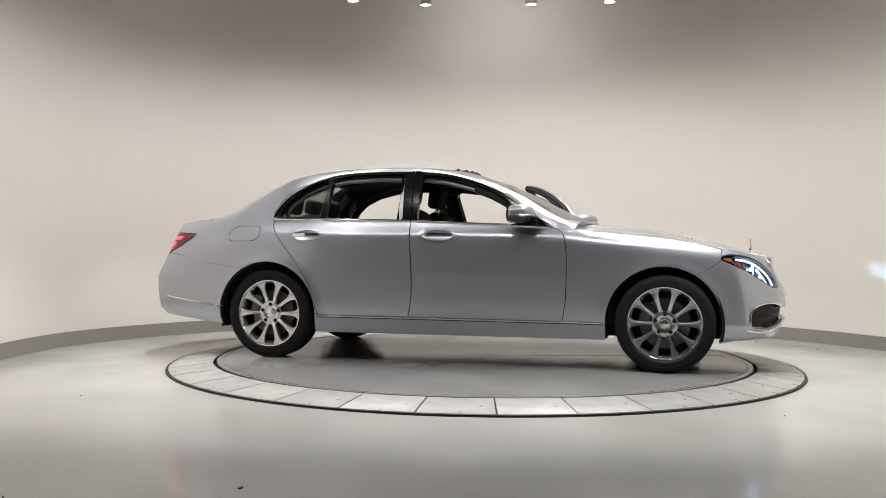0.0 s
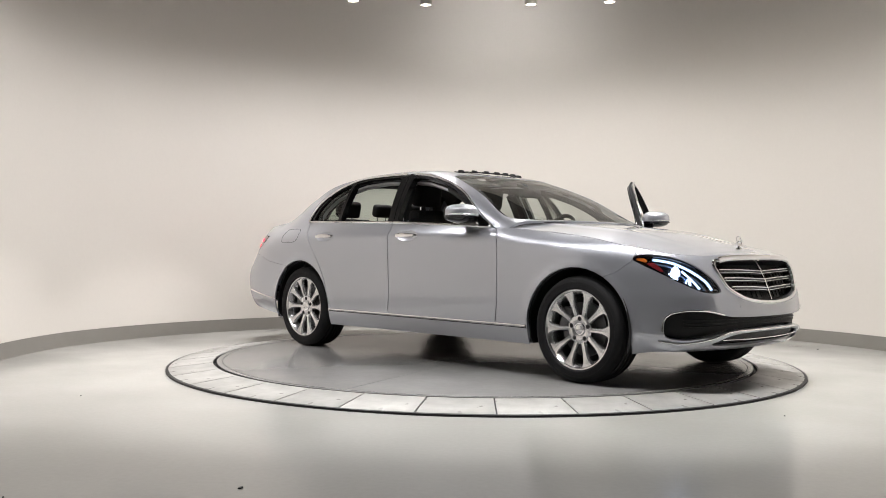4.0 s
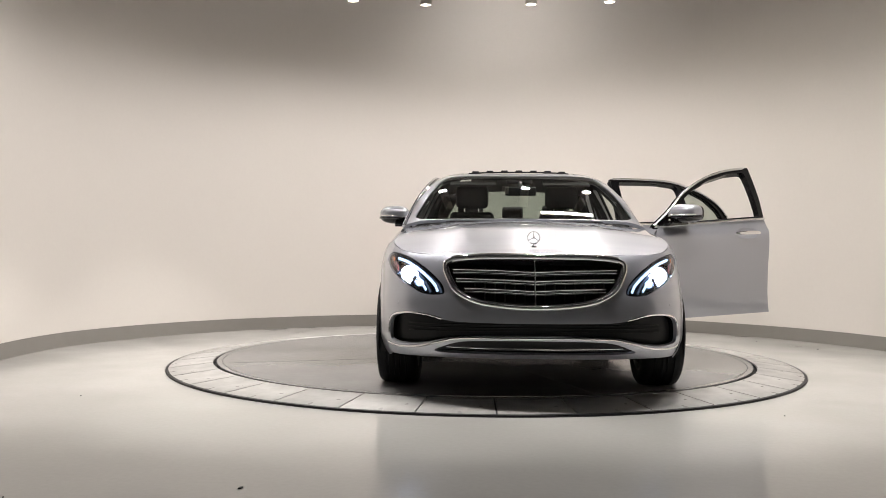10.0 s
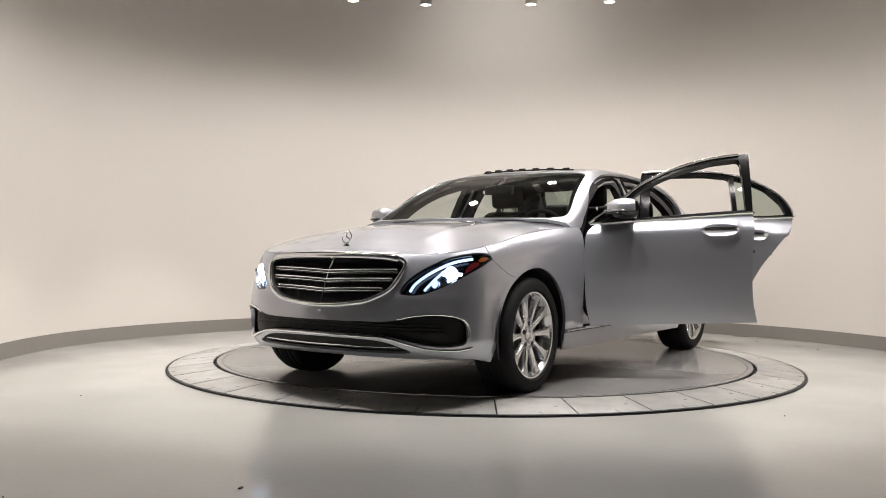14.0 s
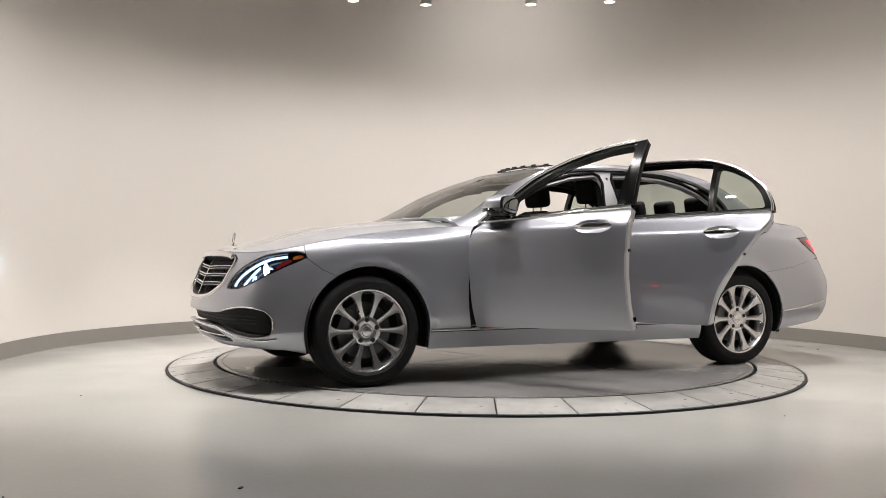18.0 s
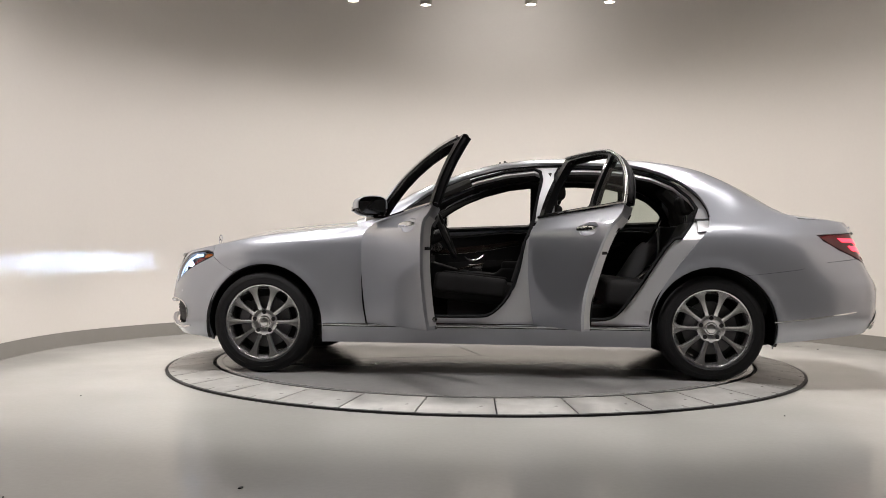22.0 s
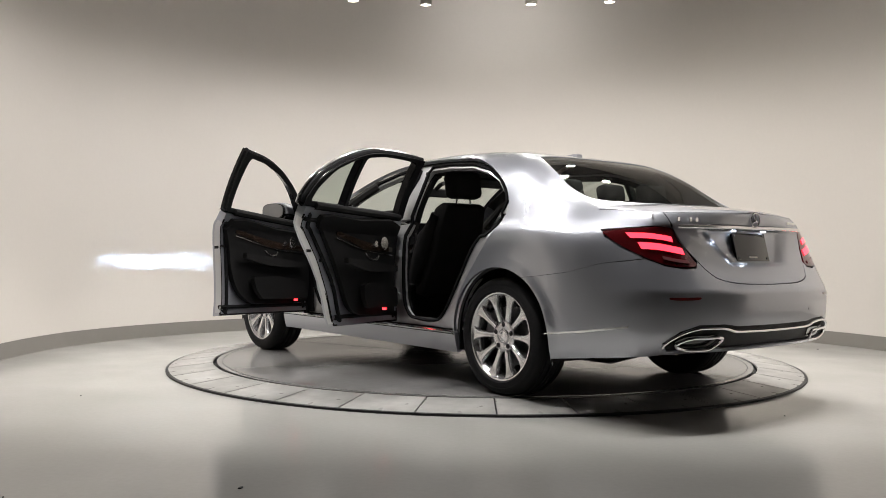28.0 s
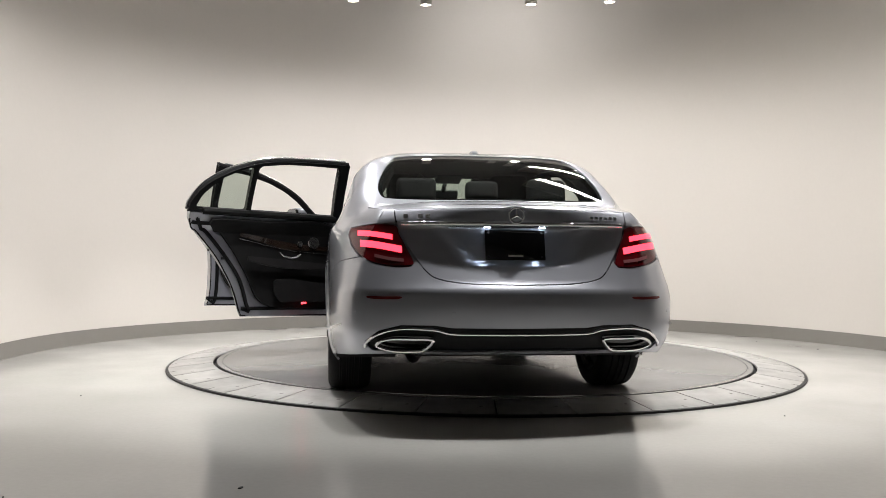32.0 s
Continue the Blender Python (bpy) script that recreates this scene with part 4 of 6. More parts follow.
def door_inside(d, side, front):
    if front:
        mirror(d, side)
        tr = [(0.70, 0.962), (0.25, 0.985), (-0.285, 1.008), (-0.275, 0.80), (-0.25, 0.62), (-0.19, 0.50), (-0.08, 0.425), (0.05, 0.408), (0.58, 0.408), (0.68, 0.46), (0.71, 0.60), (0.715, 0.80)]
        hx, spk, lamp = 0.16, 0.47, 0.42
    else:
        tr = [(-0.415, 1.012), (-0.9, 1.022), (-1.30, 1.022), (-1.24, 0.93), (-1.12, 0.76), (-1.03, 0.60), (-0.97, 0.47), (-0.89, 0.41), (-0.78, 0.395), (-0.49, 0.398), (-0.43, 0.45), (-0.41, 0.7)]
        hx, spk, lamp = -0.74, -0.56, -0.65
    tl = smooth_line(tr, 3, True)
    panel = patch("door_trim", on_side(tl, side), ring, TRIM, d, step=0.05, thick=0.035, lift=-0.057, edge=0.03, label="black soft door lining")
    x0, x1 = (0.62, -0.22) if front else (-0.45, -1.10)
    sw = [(x0, 0.80), ((x0 * 2 + x1) / 3, 0.815), ((x0 + x1) / 2, 0.83), ((x0 + 2 * x1) / 3, 0.85), (x1, 0.90)]
    hi = smooth_line(sw, 4)
    band = [(x, z + 0.035) for x, z in hi] + [(x, z - 0.02 * (1 - abs(2 * k / (len(hi) - 1) - 1))) for k, (x, z) in reversed(list(enumerate(hi)))]
    patch("wood_inlay", on_side(band, side), ring, mat_wood, panel, step=0.04, thick=0.006, lift=-0.092, label="dark glossy wood inlay")
    part("chrome_line", tube([skin(x, z - 0.022, side, -0.097) for x, z in hi], 0.0035, 5), SATIN, panel)
    ar = [(x0 - 0.05 * (1 if front else 0.5), 0.69), ((x0 + x1) / 2, 0.715), (x1 + 0.05, 0.735)]
    ar = smooth_line(ar, 6)
    al = [(x, z + 0.018) for x, z in ar] + [(x, z - 0.035 * math.sin(math.pi * (k + 0.5) / len(ar)) - 0.01) for k, (x, z) in reversed(list(enumerate(ar)))]
    patch("armrest", on_side(al, side), ring, LEATHER, panel, step=0.03, thick=0.03, lift=-0.125, label="black leather armrest")
    part("inner_handle", tube([skin(hx + o, z, side, -0.128) for o, z in ((0.075, 0.775), (0.05, 0.752), (0.0, 0.742), (-0.05, 0.757), (-0.08, 0.785))], [0.006, 0.010, 0.011, 0.009, 0.005], 8), SATIN, panel, "chrome inner door handle")
    p = skin(spk, 0.862, side, -0.098)
    part("speaker", disc_at(p, (0, -side, 0.05), 0.043, 0.010), SATIN, panel, "round silver speaker cover")
    p = skin(spk - 0.105, 0.852, side, -0.098)
    part("speaker_knob", disc_at(p, (0, -side, 0.05), 0.022, 0.012), SATIN, panel)
    pk = [(x0 - 0.02, 0.435), (x0 - 0.02, 0.56), ((x0 + x1) / 2, 0.60), (x1 + (0.14 if front else 0.24), 0.585), (x1 + (0.17 if front else 0.24), 0.50), (x1 + (0.24 if front else 0.28), 0.435)]
    patch("door_pocket", on_side(smooth_corners(pk), side), ring, TRIM, panel, step=0.05, thick=0.03, lift=-0.115)
    p = skin(lamp, 0.425, side, -0.150)
    part("warning_lamp", box(p, (0.034, 0.012, 0.014), 0.002), mat_rubylamp, panel, "small glowing red door lamp")
    # seal round the edge and the catch on the shut face
    ol = (F_DOOR_OPEN if side > 0 else F_DOOR) if front else R_DOOR
    rims = [(0.004, -0.056, 0.006), (0.056, -0.056, 0.014)]
    for k, o, r in rims:
        k0 = [p for p in inset(ol, k) if p[1] < float(edge_at(p[0])[1]) - 0.03]
        part("edge_seal", tube([skin(x, z, side, o) for x, z in k0], r, 6), SEAL, d, "black rubber edge seal")
    seam = [p for p in smooth_line(B_SEAM if front else R_SEAM, 6) if 0.345 < p[1] < 1.0]
    bm = bmesh.new()
    rows = [[bm.verts.new(skin(x - o, z, side, d)) for d, o in ((-0.018, 0.0025), (-0.060, 0.0025), (-0.060, -0.002), (-0.018, -0.002))] for x, z in seam]
    for a, b in zip(rows, rows[1:]):
        for k in range(4):
            bm.faces.new((a[k], b[k], b[(k + 1) % 4], a[(k + 1) % 4]))
    bm.faces.new(rows[0])
    bm.faces.new(rows[-1])
    bmesh.ops.recalc_face_normals(bm, faces=bm.faces)
    face = part("shut_face", bm, PAINT_IN, d, "silver painted door edge with black catch", smooth=False)
    lx, lz = (-0.3405, 0.79) if front else (-1.29, 0.79)
    part("latch", box(skin(lx - 0.004, lz, side, -0.040), (0.006, 0.030, 0.018), 0.002), BLACK, face)
    cx, cz = (-0.322, 0.80) if front else (-1.215, 0.735)
    q = skin(cx + 0.03, cz, side, -0.058)
    part("door_catch", box(q, (0.05, 0.012, 0.018), 0.003), BLACK, d)


mat_wood = mat("dark_wood", (0.035, 0.022, 0.016), 0.15, coat=1.0, grain=0.5, grain_size=14)


def exterior_details(car):
    front_details(car)
    tail_details(car)
    # wheel houses
    for (cx, cz, r), nm in ((ARCH_F, "wheel_house"), (ARCH_R, "wheel_house")):
        for side in (1, -1):
            prof = [(r + 0.012, side * 0.55), (r + 0.006, side * 0.60), (r + 0.002, side * 0.86), (r - 0.006, side * 0.888), (r + 0.012, side * 0.89)]
            bm = lathe(prof, 40, "y", radians(-16), radians(196))
            bmesh.ops.translate(bm, verts=bm.verts, vec=(cx, 0, cz))
            wall = [(cx + q[0] - cx, q[1]) for q in [(cx + (r + 0.01) * math.cos(radians(a)), cz + (r + 0.01) * math.sin(radians(a))) for a in range(-16, 197, 10)]]
            w = prism(wall, side * 0.54, side * 0.56)
            me = bpy.data.meshes.new("tmp")
            w.to_mesh(me)
            w.free()
            bm.from_mesh(me)
            bpy.data.meshes.remove(me)
            part(nm, bm, BLACK, car, "black plastic wheel house lining")
    # underside and blocked-in bays
    b = bmesh.new()
    add_box(b, (0, 0, 0.236), (2.1, 1.62, 0.05), 0.01)
    add_box(b, (1.50, 0, 0.26), (1.0, 1.04, 0.10), 0.02)
    add_box(b, (-1.55, 0, 0.30), (1.1, 0.96, 0.10), 0.02)
    add_box(b, (-2.25, 0, 0.375), (0.5, 1.2, 0.08), 0.03)
    part("underbody", b, BLACK, car, "black underbody panels")
    b = bmesh.new()
    add_box(b, (1.52, 0, 0.56), (0.95, 1.02, 0.54), 0.03)
    add_box(b, (2.01, 0, 0.50), (0.05, 1.25, 0.50), 0.01)
    part("engine_block", b, BLACK, car, "black engine bay behind the grille")
    b = bmesh.new()
    add_box(b, (-2.02, 0, 0.66), (0.62, 1.02, 0.55), 0.04)
    part("boot_tub", b, CARPET, car)
    part("exhaust_pipe", tube([(-1.3, 0.35, 0.20), (-1.9, 0.45, 0.22), (-2.3, 0.53, 0.33)], 0.03, 10), GREYMETAL, car)
    part("rear_axle", tube([(-1.468, 0.68, 0.30), (-1.468, 0, 0.27), (-1.468, -0.68, 0.30)], 0.045, 10), GREYMETAL, car)
    part("front_axle", tube([(1.468, 0.68, 0.30), (1.468, 0, 0.25), (1.468, -0.68, 0.30)], 0.04, 10), GREYMETAL, car)
    # fuel flap on the right flank
    fl = smooth_corners([(-1.815, 0.885), (-1.815, 0.965), (-1.765, 1.0), (-1.555, 1.0), (-1.545, 0.92), (-1.60, 0.885)], 0.4)
    fl = [(x, min(z, float(edge_at(x)[1]) - 0.03)) for x, z in fl]
    pts = [skin(x, z, -1, -0.0005) for x, z in densify(fl, 0.03)]
    part("fuel_flap_gap", tube(pts, 0.0022, 5, True), SEAL, car, "thin dark gap round the fuel flap")
    # roof: deflector and fin
    defl = part("wind_deflector", tube([(-0.055 - 0.10 * (y / 0.42) ** 2, y, float(cabin(np.array([-0.06]), np.array([qy(-0.06, y)]))[0, 2]) + 0.012) for y in np.linspace(-0.40, 0.40, 17)], 0.006, 6), BLACK, car, "black sunroof wind deflector with raised tabs")
    for k in range(7):
        y = -0.345 + 0.115 * k
        z = float(cabin(np.array([-0.06]), np.array([qy(-0.06, y)]))[0, 2])
        part("deflector_tab", prism([(y - 0.034, z + 0.006), (y + 0.034, z + 0.006), (y + 0.024, z + 0.027), (y - 0.024, z + 0.027)], -0.05 - 0.10 * (y / 0.42) ** 2, -0.065 - 0.10 * (y / 0.42) ** 2, 0.002, "x"), BLACK, defl)
    zf = float(pchip(ROOF_X, ROOF_Z, np.array([-1.17]))[0])
    fin = prism([(-1.10, zf + 0.005), (-1.24, zf - 0.012), (-1.235, zf + 0.008), (-1.19, zf + 0.012)], -0.02, 0.02, 0.006)
    part("roof_antenna", fin, PAINT, car, "silver shark fin antenna")
    st = [(0.20, qy(0.20, -0.46)), (0.20, qy(0.20, -0.38)), (0.155, qy(0.155, -0.375)), (0.155, qy(0.155, -0.455))]
    patch("windshield_sticker", st, cabin, LAMP_BODY, car, step=0.03, thick=0.001, lift=-0.006, label="small white windshield sticker")
    # door apertures: painted frame and pillars behind the doors
    for side in (1, -1):
        fo = [(0.70, 0.955), (0.70, 0.6), (0.66, 0.48), (0.60, 0.41), (0.48, 0.385), (0.06, 0.385), (-0.06, 0.41), (-0.17, 0.53), (-0.23, 0.69), (-0.265, 0.87), (-0.315, 1.02)]
        ro = [(-0.475, 1.03), (-0.47, 0.80), (-0.47, 0.50), (-0.52, 0.40), (-0.60, 0.378), (-0.79, 0.375), (-0.89, 0.43), (-1.03, 0.62), (-1.19, 0.87), (-1.312, 0.99), (-1.358, 1.046)]
        fo, ro = smooth_line(fo, 3), smooth_line(ro, 3)
        ol = [(0.80, 0.333), (0.80, 0.965)] + fo + ro + [(-1.47, 1.045), (-1.475, 0.99), (-1.39, 0.88), (-1.25, 0.70), (-1.15, 0.55), (-1.10, 0.40), (-1.08, 0.333)]
        ap = patch("door_frame", on_side(ol, side), ring, PAINT_IN, car, (), 0.05, 0.03, lift=-0.066, edge=0.03, label="silver painted door aperture")
        # black sheet and bar make the gap behind the fender dark
        patch("hinge_pillar", on_side([(0.708, 0.345), (0.708, 0.955), (0.742, 0.962), (0.80, 0.93), (0.815, 0.80), (0.81, 0.50), (0.79, 0.345)], side), ring, SEAL, ap, step=0.05, thick=0.01, lift=-0.052, label="black sheet in the gap behind the fender")
        r, o = (0.010, -0.012) if side > 0 else (0.0035, -0.008)
        part("fender_seal", tube([skin(x + 0.003, z, side, o) for x, z in smooth_line(F_SEAM, 5)], r, 6), SEAL, ap, "black bar in the gap behind the fender edge")
        pt = [(-0.335, 1.04), (-0.345, 1.20), (-0.375, 1.37), (-0.49, 1.37), (-0.48, 1.20), (-0.475, 1.04)]
        patch("pillar_trim", on_cabin(pt, side), flank, TRIM, ap, step=0.05, thick=0.03, lift=-0.090, label="dark pillar lining with belt guide")
        pl = [(-0.10, 0.40), (-0.19, 0.53), (-0.245, 0.69), (-0.28, 0.87), (-0.325, 1.02), (-0.465, 1.02), (-0.458, 0.80), (-0.458, 0.52), (-0.50, 0.40)]
        patch("pillar_lining", on_side(pl, side), ring, TRIM, ap, step=0.05, thick=0.02, lift=-0.100, label="black lower pillar lining")
        patch("frame_joint", on_side([(-1.388, 0.985), (-1.388, 1.046), (-1.470, 1.050), (-1.474, 0.99)], side), ring, PAINT_IN, ap, step=0.04, thick=0.02, lift=-0.047)
        f2 = [(0.55, 1.003), (0.45, 1.09), (0.33, 1.180), (0.21, 1.247), (0.06, 1.307), (-0.14, 1.360), (-0.33, 1.382), (-0.372, 1.362), (-0.382, 1.31), (-0.330, 1.036)]
        r2 = [(-0.475, 1.045), (-0.475, 1.345), (-0.495, 1.384), (-0.67, 1.390), (-0.93, 1.374), (-1.11, 1.330), (-1.25, 1.264), (-1.345, 1.18), (-1.388, 1.11), (-1.366, 1.058)]
        ul = DLO_TOP + f2 + r2
        fr = patch("upper_frame", on_cabin(ul, side), flank, PAINT_IN, ap, (), 0.04, 0.03, lift=-0.048, edge=0.025)
        patch("frame_cover", on_cabin(ul, side), flank, TRIM, ap, (), 0.04, 0.004, lift=-0.080, edge=0.025, label="black inner lining of the door opening")
        for low, high in ((fo, f2), (ro, r2)):
            up = flank(np.array([p[0] for p in high]), np.array([side * qz(*p) for p in high]))
            up[:, 1] -= side * 0.050
            g = [skin(x, z, side, -0.066) for x, z in low] + [Vector(q) for q in up[::-1]]
            part("aperture_seal", tube(g, 0.012, 6, True), SEAL, ap, "black rubber door seal")
        if side > 0:
            for hz in (0.52, 0.80):
                part("door_hinge", box((-0.40, 0.858, hz), (0.060, 0.030, 0.042), 0.006), PAINT_IN, ap, "silver painted door hinge")
        part("sill_plate", box((0.25, side * 0.80, 0.386), (0.55, 0.06, 0.006), 0.002), SATIN, ap, "brushed metal sill plate")


# ---- inside the car ----
def soft_box(c, size, bevel, tilt=0.0, seg=4):
    return box(c, size, bevel, Matrix.Rotation(radians(tilt), 4, "Y"), seg)


def front_seat(car, y):
    seat = part("front_seat", soft_box((0.08, y, 0.545), (0.56, 0.50, 0.15), 0.05, -6), LEATHER, car, "black leather front seat with headrest")
    for o in (-0.225, 0.225):
        part("seat_bolster", soft_box((0.10, y + o, 0.585), (0.50, 0.085, 0.14), 0.04, -6), LEATHER, seat)
    part("seat_base", box((0.03, y, 0.39), (0.46, 0.42, 0.20), 0.02), BLACK, seat)
    b = prism([(-0.20, 0.52), (-0.30, 0.50), (-0.40, 0.70), (-0.475, 0.95), (-0.535, 1.13), (-0.475, 1.155), (-0.40, 1.12), (-0.33, 0.90), (-0.25, 0.70)], y - 0.205, y + 0.205, 0.035, seg=3)
    for v in b.verts:
        if v.co.z > 1.0:
            v.co.y = y + (v.co.y - y) * (1 - 0.9 * (v.co.z - 1.0))
    part("backrest", b, LEATHER, seat, "black leather backrest")
    for o in (-0.215, 0.215):
        part("back_bolster", tube([(-0.225, y + o, 0.60), (-0.285, y + o, 0.76), (-0.355, y + o * 0.98, 0.92), (-0.43, y + o * 0.85, 1.07)], [0.05, 0.06, 0.06, 0.04], 10), LEATHER, seat)
    h = soft_box((-0.492, y, 1.275), (0.11, 0.275, 0.19), 0.05, 8, 4)
    part("headrest", h, LEATHER, seat, "black leather headrest")
    for o in (-0.06, 0.06):
        part("headrest_post", tube([(-0.50, y + o, 1.11), (-0.49, y + o, 1.22)], 0.007, 8), CHROME, seat)


def interior(car):
    tub = part("cabin_floor", box((-0.1, 0, 0.29), (2.35, 1.50, 0.04), 0.01), CARPET, car, "black carpeted cabin floor")
    part("firewall", box((1.06, 0, 0.62), (0.05, 1.46, 0.66), 0.01), CARPET, tub)
    part("rear_bulkhead", box((-1.72, 0, 0.72), (0.06, 1.50, 0.62), 0.02), CARPET, tub)
    part("tunnel", box((0.0, 0, 0.36), (2.1, 0.26, 0.12), 0.04), CARPET, tub)
    for s in (1, -1):
        part("inner_sill", box((-0.12, s * 0.775, 0.335), (2.3, 0.07, 0.10), 0.02), CARPET, tub)
        part("kick_panel", box((0.96, s * 0.755, 0.62), (0.36, 0.06, 0.62), 0.02), CARPET, tub)
        part("side_lining", box((-1.60, s * 0.70, 0.72), (0.50, 0.12, 0.62), 0.03), CARPET, tub)
    for y in (0.375, -0.375):
        front_seat(car, y)
    bench = part("rear_bench", soft_box((-1.08, 0, 0.52), (0.52, 1.36, 0.20), 0.06, -6), LEATHER, car, "black leather rear bench")
    b = prism([(-1.28, 0.52), (-1.36, 0.50), (-1.62, 0.98), (-1.60, 1.04), (-1.50, 1.05), (-1.40, 0.85)], -0.68, 0.68, 0.04, seg=3)
    part("bench_back", b, LEATHER, bench)
    for y in (0.40, 0.0, -0.40):
        part("headrest", soft_box((-1.50, y, 1.185), (0.09, 0.24 if y else 0.20, 0.15 if y else 0.12), 0.04, 12), LEATHER, bench, "black leather headrest")
        for o in (-0.05, 0.05):
            part("headrest_post", tube([(-1.53, y + o, 1.0), (-1.51, y + o, 1.14)], 0.006, 6), CHROME, bench)
    shelf = prism([(-1.58, 1.035), (-1.58, 1.06), (-1.98, 1.075), (-1.98, 1.03)], -0.66, 0.66, 0.006)
    part("parcel_shelf", shelf, TRIM, car, "black rear parcel shelf")
    part("rear_brake_light", box((-1.9, 0, 1.105), (0.05, 0.30, 0.022), 0.006), BLACK, car)

    # dashboard
    top = [(0.93, 0.62), (0.93, 0.93), (0.84, 0.985), (0.66, 1.022), (0.53, 1.005), (0.47, 0.955), (0.475, 0.90), (0.50, 0.86), (0.50, 0.77), (0.56, 0.68), (0.70, 0.62)]
    dash = part("dashboard", prism(top, -0.755, 0.755, 0.02, seg=3), TRIM, car, "black soft dashboard")
    part("dash_inlay", prism([(0.492, 0.80), (0.480, 0.87), (0.466, 0.875), (0.478, 0.795)], -0.72, 0.20, 0.004), mat_wood, dash, "dark glossy wood inlay")
    part("dash_line", tube([(0.470, y, 0.880) for y in (-0.72, -0.2, 0.2)], 0.004, 6), SATIN, dash)
    part("screen", box((0.462, -0.02, 0.985), (0.016, 0.36, 0.115), 0.006, Matrix.Rotation(radians(-12), 4, "Y")), GLOSS_BLACK, dash, "wide dark display")
    part("instrument_hood", prism([(0.66, 1.025), (0.44, 1.05), (0.43, 1.06), (0.66, 1.05)], 0.20, 0.56, 0.008), TRIM, dash)
    part("instrument_panel", box((0.475, 0.38, 0.985), (0.02, 0.33, 0.12), 0.004, Matrix.Rotation(radians(-14), 4, "Y")), GLOSS_BLACK, dash)
    for y in (0.30, 0.46):
        c = Vector((0.462, y, 0.985))
        part("dial", disc_at(c, (-1, 0, 0.22), 0.047, 0.005), mat_cluster, dash, "round lit instrument dial")
        part("dial_ring", torus(c + Vector((-0.005, 0, 0)), (-1, 0, 0.22), 0.050, 0.004), SATIN, dash)
    for y in (0.68, 0.115, 0.04, -0.04, -0.115, -0.68):
        c = Vector((0.468, y, 0.905 if abs(y) < 0.5 else 0.93))
        part("air_vent", disc_at(c, (-1, 0, 0.1), 0.034, 0.006), BLACK, dash, "round air vent with silver ring")
        part("vent_ring", torus(c + Vector((-0.006, 0, 0)), (-1, 0, 0.1), 0.035, 0.004), SATIN, dash)
    # steering wheel
    c, ax = Vector((0.295, 0.38, 0.945)), Vector((-1, 0, 0.42))
    sw = part("steering_wheel", torus(c, ax, 0.182, 0.0155, 48, 10), LEATHER, car, "black leather steering wheel")
    u, w = Vector((0, 1, 0)), Vector((0.42, 0, 1)).normalized()
    part("airbag_cover", disc_at(c + Vector((0.02, 0, -0.01)), ax, 0.075, 0.035), TRIM, sw)
    for v in (u, -u, -w):
        part("wheel_spoke", tube([c + v * 0.05 + Vector((0.015, 0, 0)), c + v * 0.12 + Vector((0.008, 0, 0)), c + v * 0.178], [0.022, 0.016, 0.018], 8, flat=0.5), SATIN if v.z < -0.5 else TRIM, sw)
    part("steering_column", tube([c + Vector((0.03, 0, -0.01)), c + Vector((0.22, 0, -0.09))], 0.045, 12), BLACK, sw)
    for s in (1, -1):
        part("column_stalk", tube([c + Vector((0.07, s * 0.05, -0.02)), c + Vector((0.06, s * 0.17, 0.0))], 0.008, 6), SATIN, sw)
    # console
    con = part("centre_console", prism([(0.52, 0.40), (0.52, 0.78), (0.42, 0.74), (0.15, 0.66), (-0.05, 0.655), (-0.10, 0.70), (-0.42, 0.70), (-0.46, 0.42)], -0.125, 0.125, 0.025, seg=3), TRIM, car, "black centre console with silver controls")
    part("console_panel", box((0.20, 0, 0.690), (0.34, 0.19, 0.012), 0.004, Matrix.Rotation(radians(13), 4, "Y")), mat_wood, con)
    part("touchpad", box((0.10, 0, 0.695), (0.11, 0.085, 0.05), 0.015), SATIN, con, "silver control pad")
    part("console_armrest", soft_box((-0.27, 0, 0.715), (0.34, 0.22, 0.06), 0.02), LEATHER, con)
    # mirror and visors
    m = part("cabin_mirror", soft_box((0.30, 0, 1.275), (0.035, 0.235, 0.068), 0.014), BLACK, car, "black cabin mirror")
    part("mirror_stem", tube([(0.32, 0, 1.29), (0.24, 0, 1.335), (0.20, 0, 1.345)], 0.018, 8), BLACK, m)
    part("roof_console", soft_box((-0.03, 0, 1.385), (0.22, 0.20, 0.035), 0.012, 12), BLACK, car, "black roof console with small lamps")
    for y in (0.36, -0.36):
        v = part("sun_visor", soft_box((0.06, y, 1.355), (0.16, 0.36, 0.018), 0.007, 18), HEADLINER, car, "grey folded sun visor")
    for s in (1, -1):
        pts = [(x, z - 0.02) for x, z in ((0.62, 1.03), (0.45, 1.13), (0.3, 1.22), (0.1, 1.31))]
        g = [Vector(cabin(np.array([x]), np.array([s * qz(x, z)]))[0]) - Vector((0, s * 0.075, 0)) for x, z in pts]
        part("pillar_trim", tube(g, 0.032, 8), HEADLINER, car)
        part("pillar_trim", tube([(-0.43, s * 0.765, 0.95), (-0.44, s * 0.70, 1.15), (-0.44, s * 0.62, 1.34)], 0.036, 8), HEADLINER, car)
        part("pillar_trim", tube([(-1.50, s * 0.72, 1.06), (-1.48, s * 0.65, 1.2), (-1.36, s * 0.58, 1.32)], 0.06, 8), HEADLINER, car)


# ---- the car ----
def mirror_loop(half):
    """A half outline on the left, from the middle to the middle, closed over the right side."""
    return half + [(-a, b) for a, b in reversed(half)]


def front_bits(pts):
    return [(sy(y, z), z) for y, z in pts]


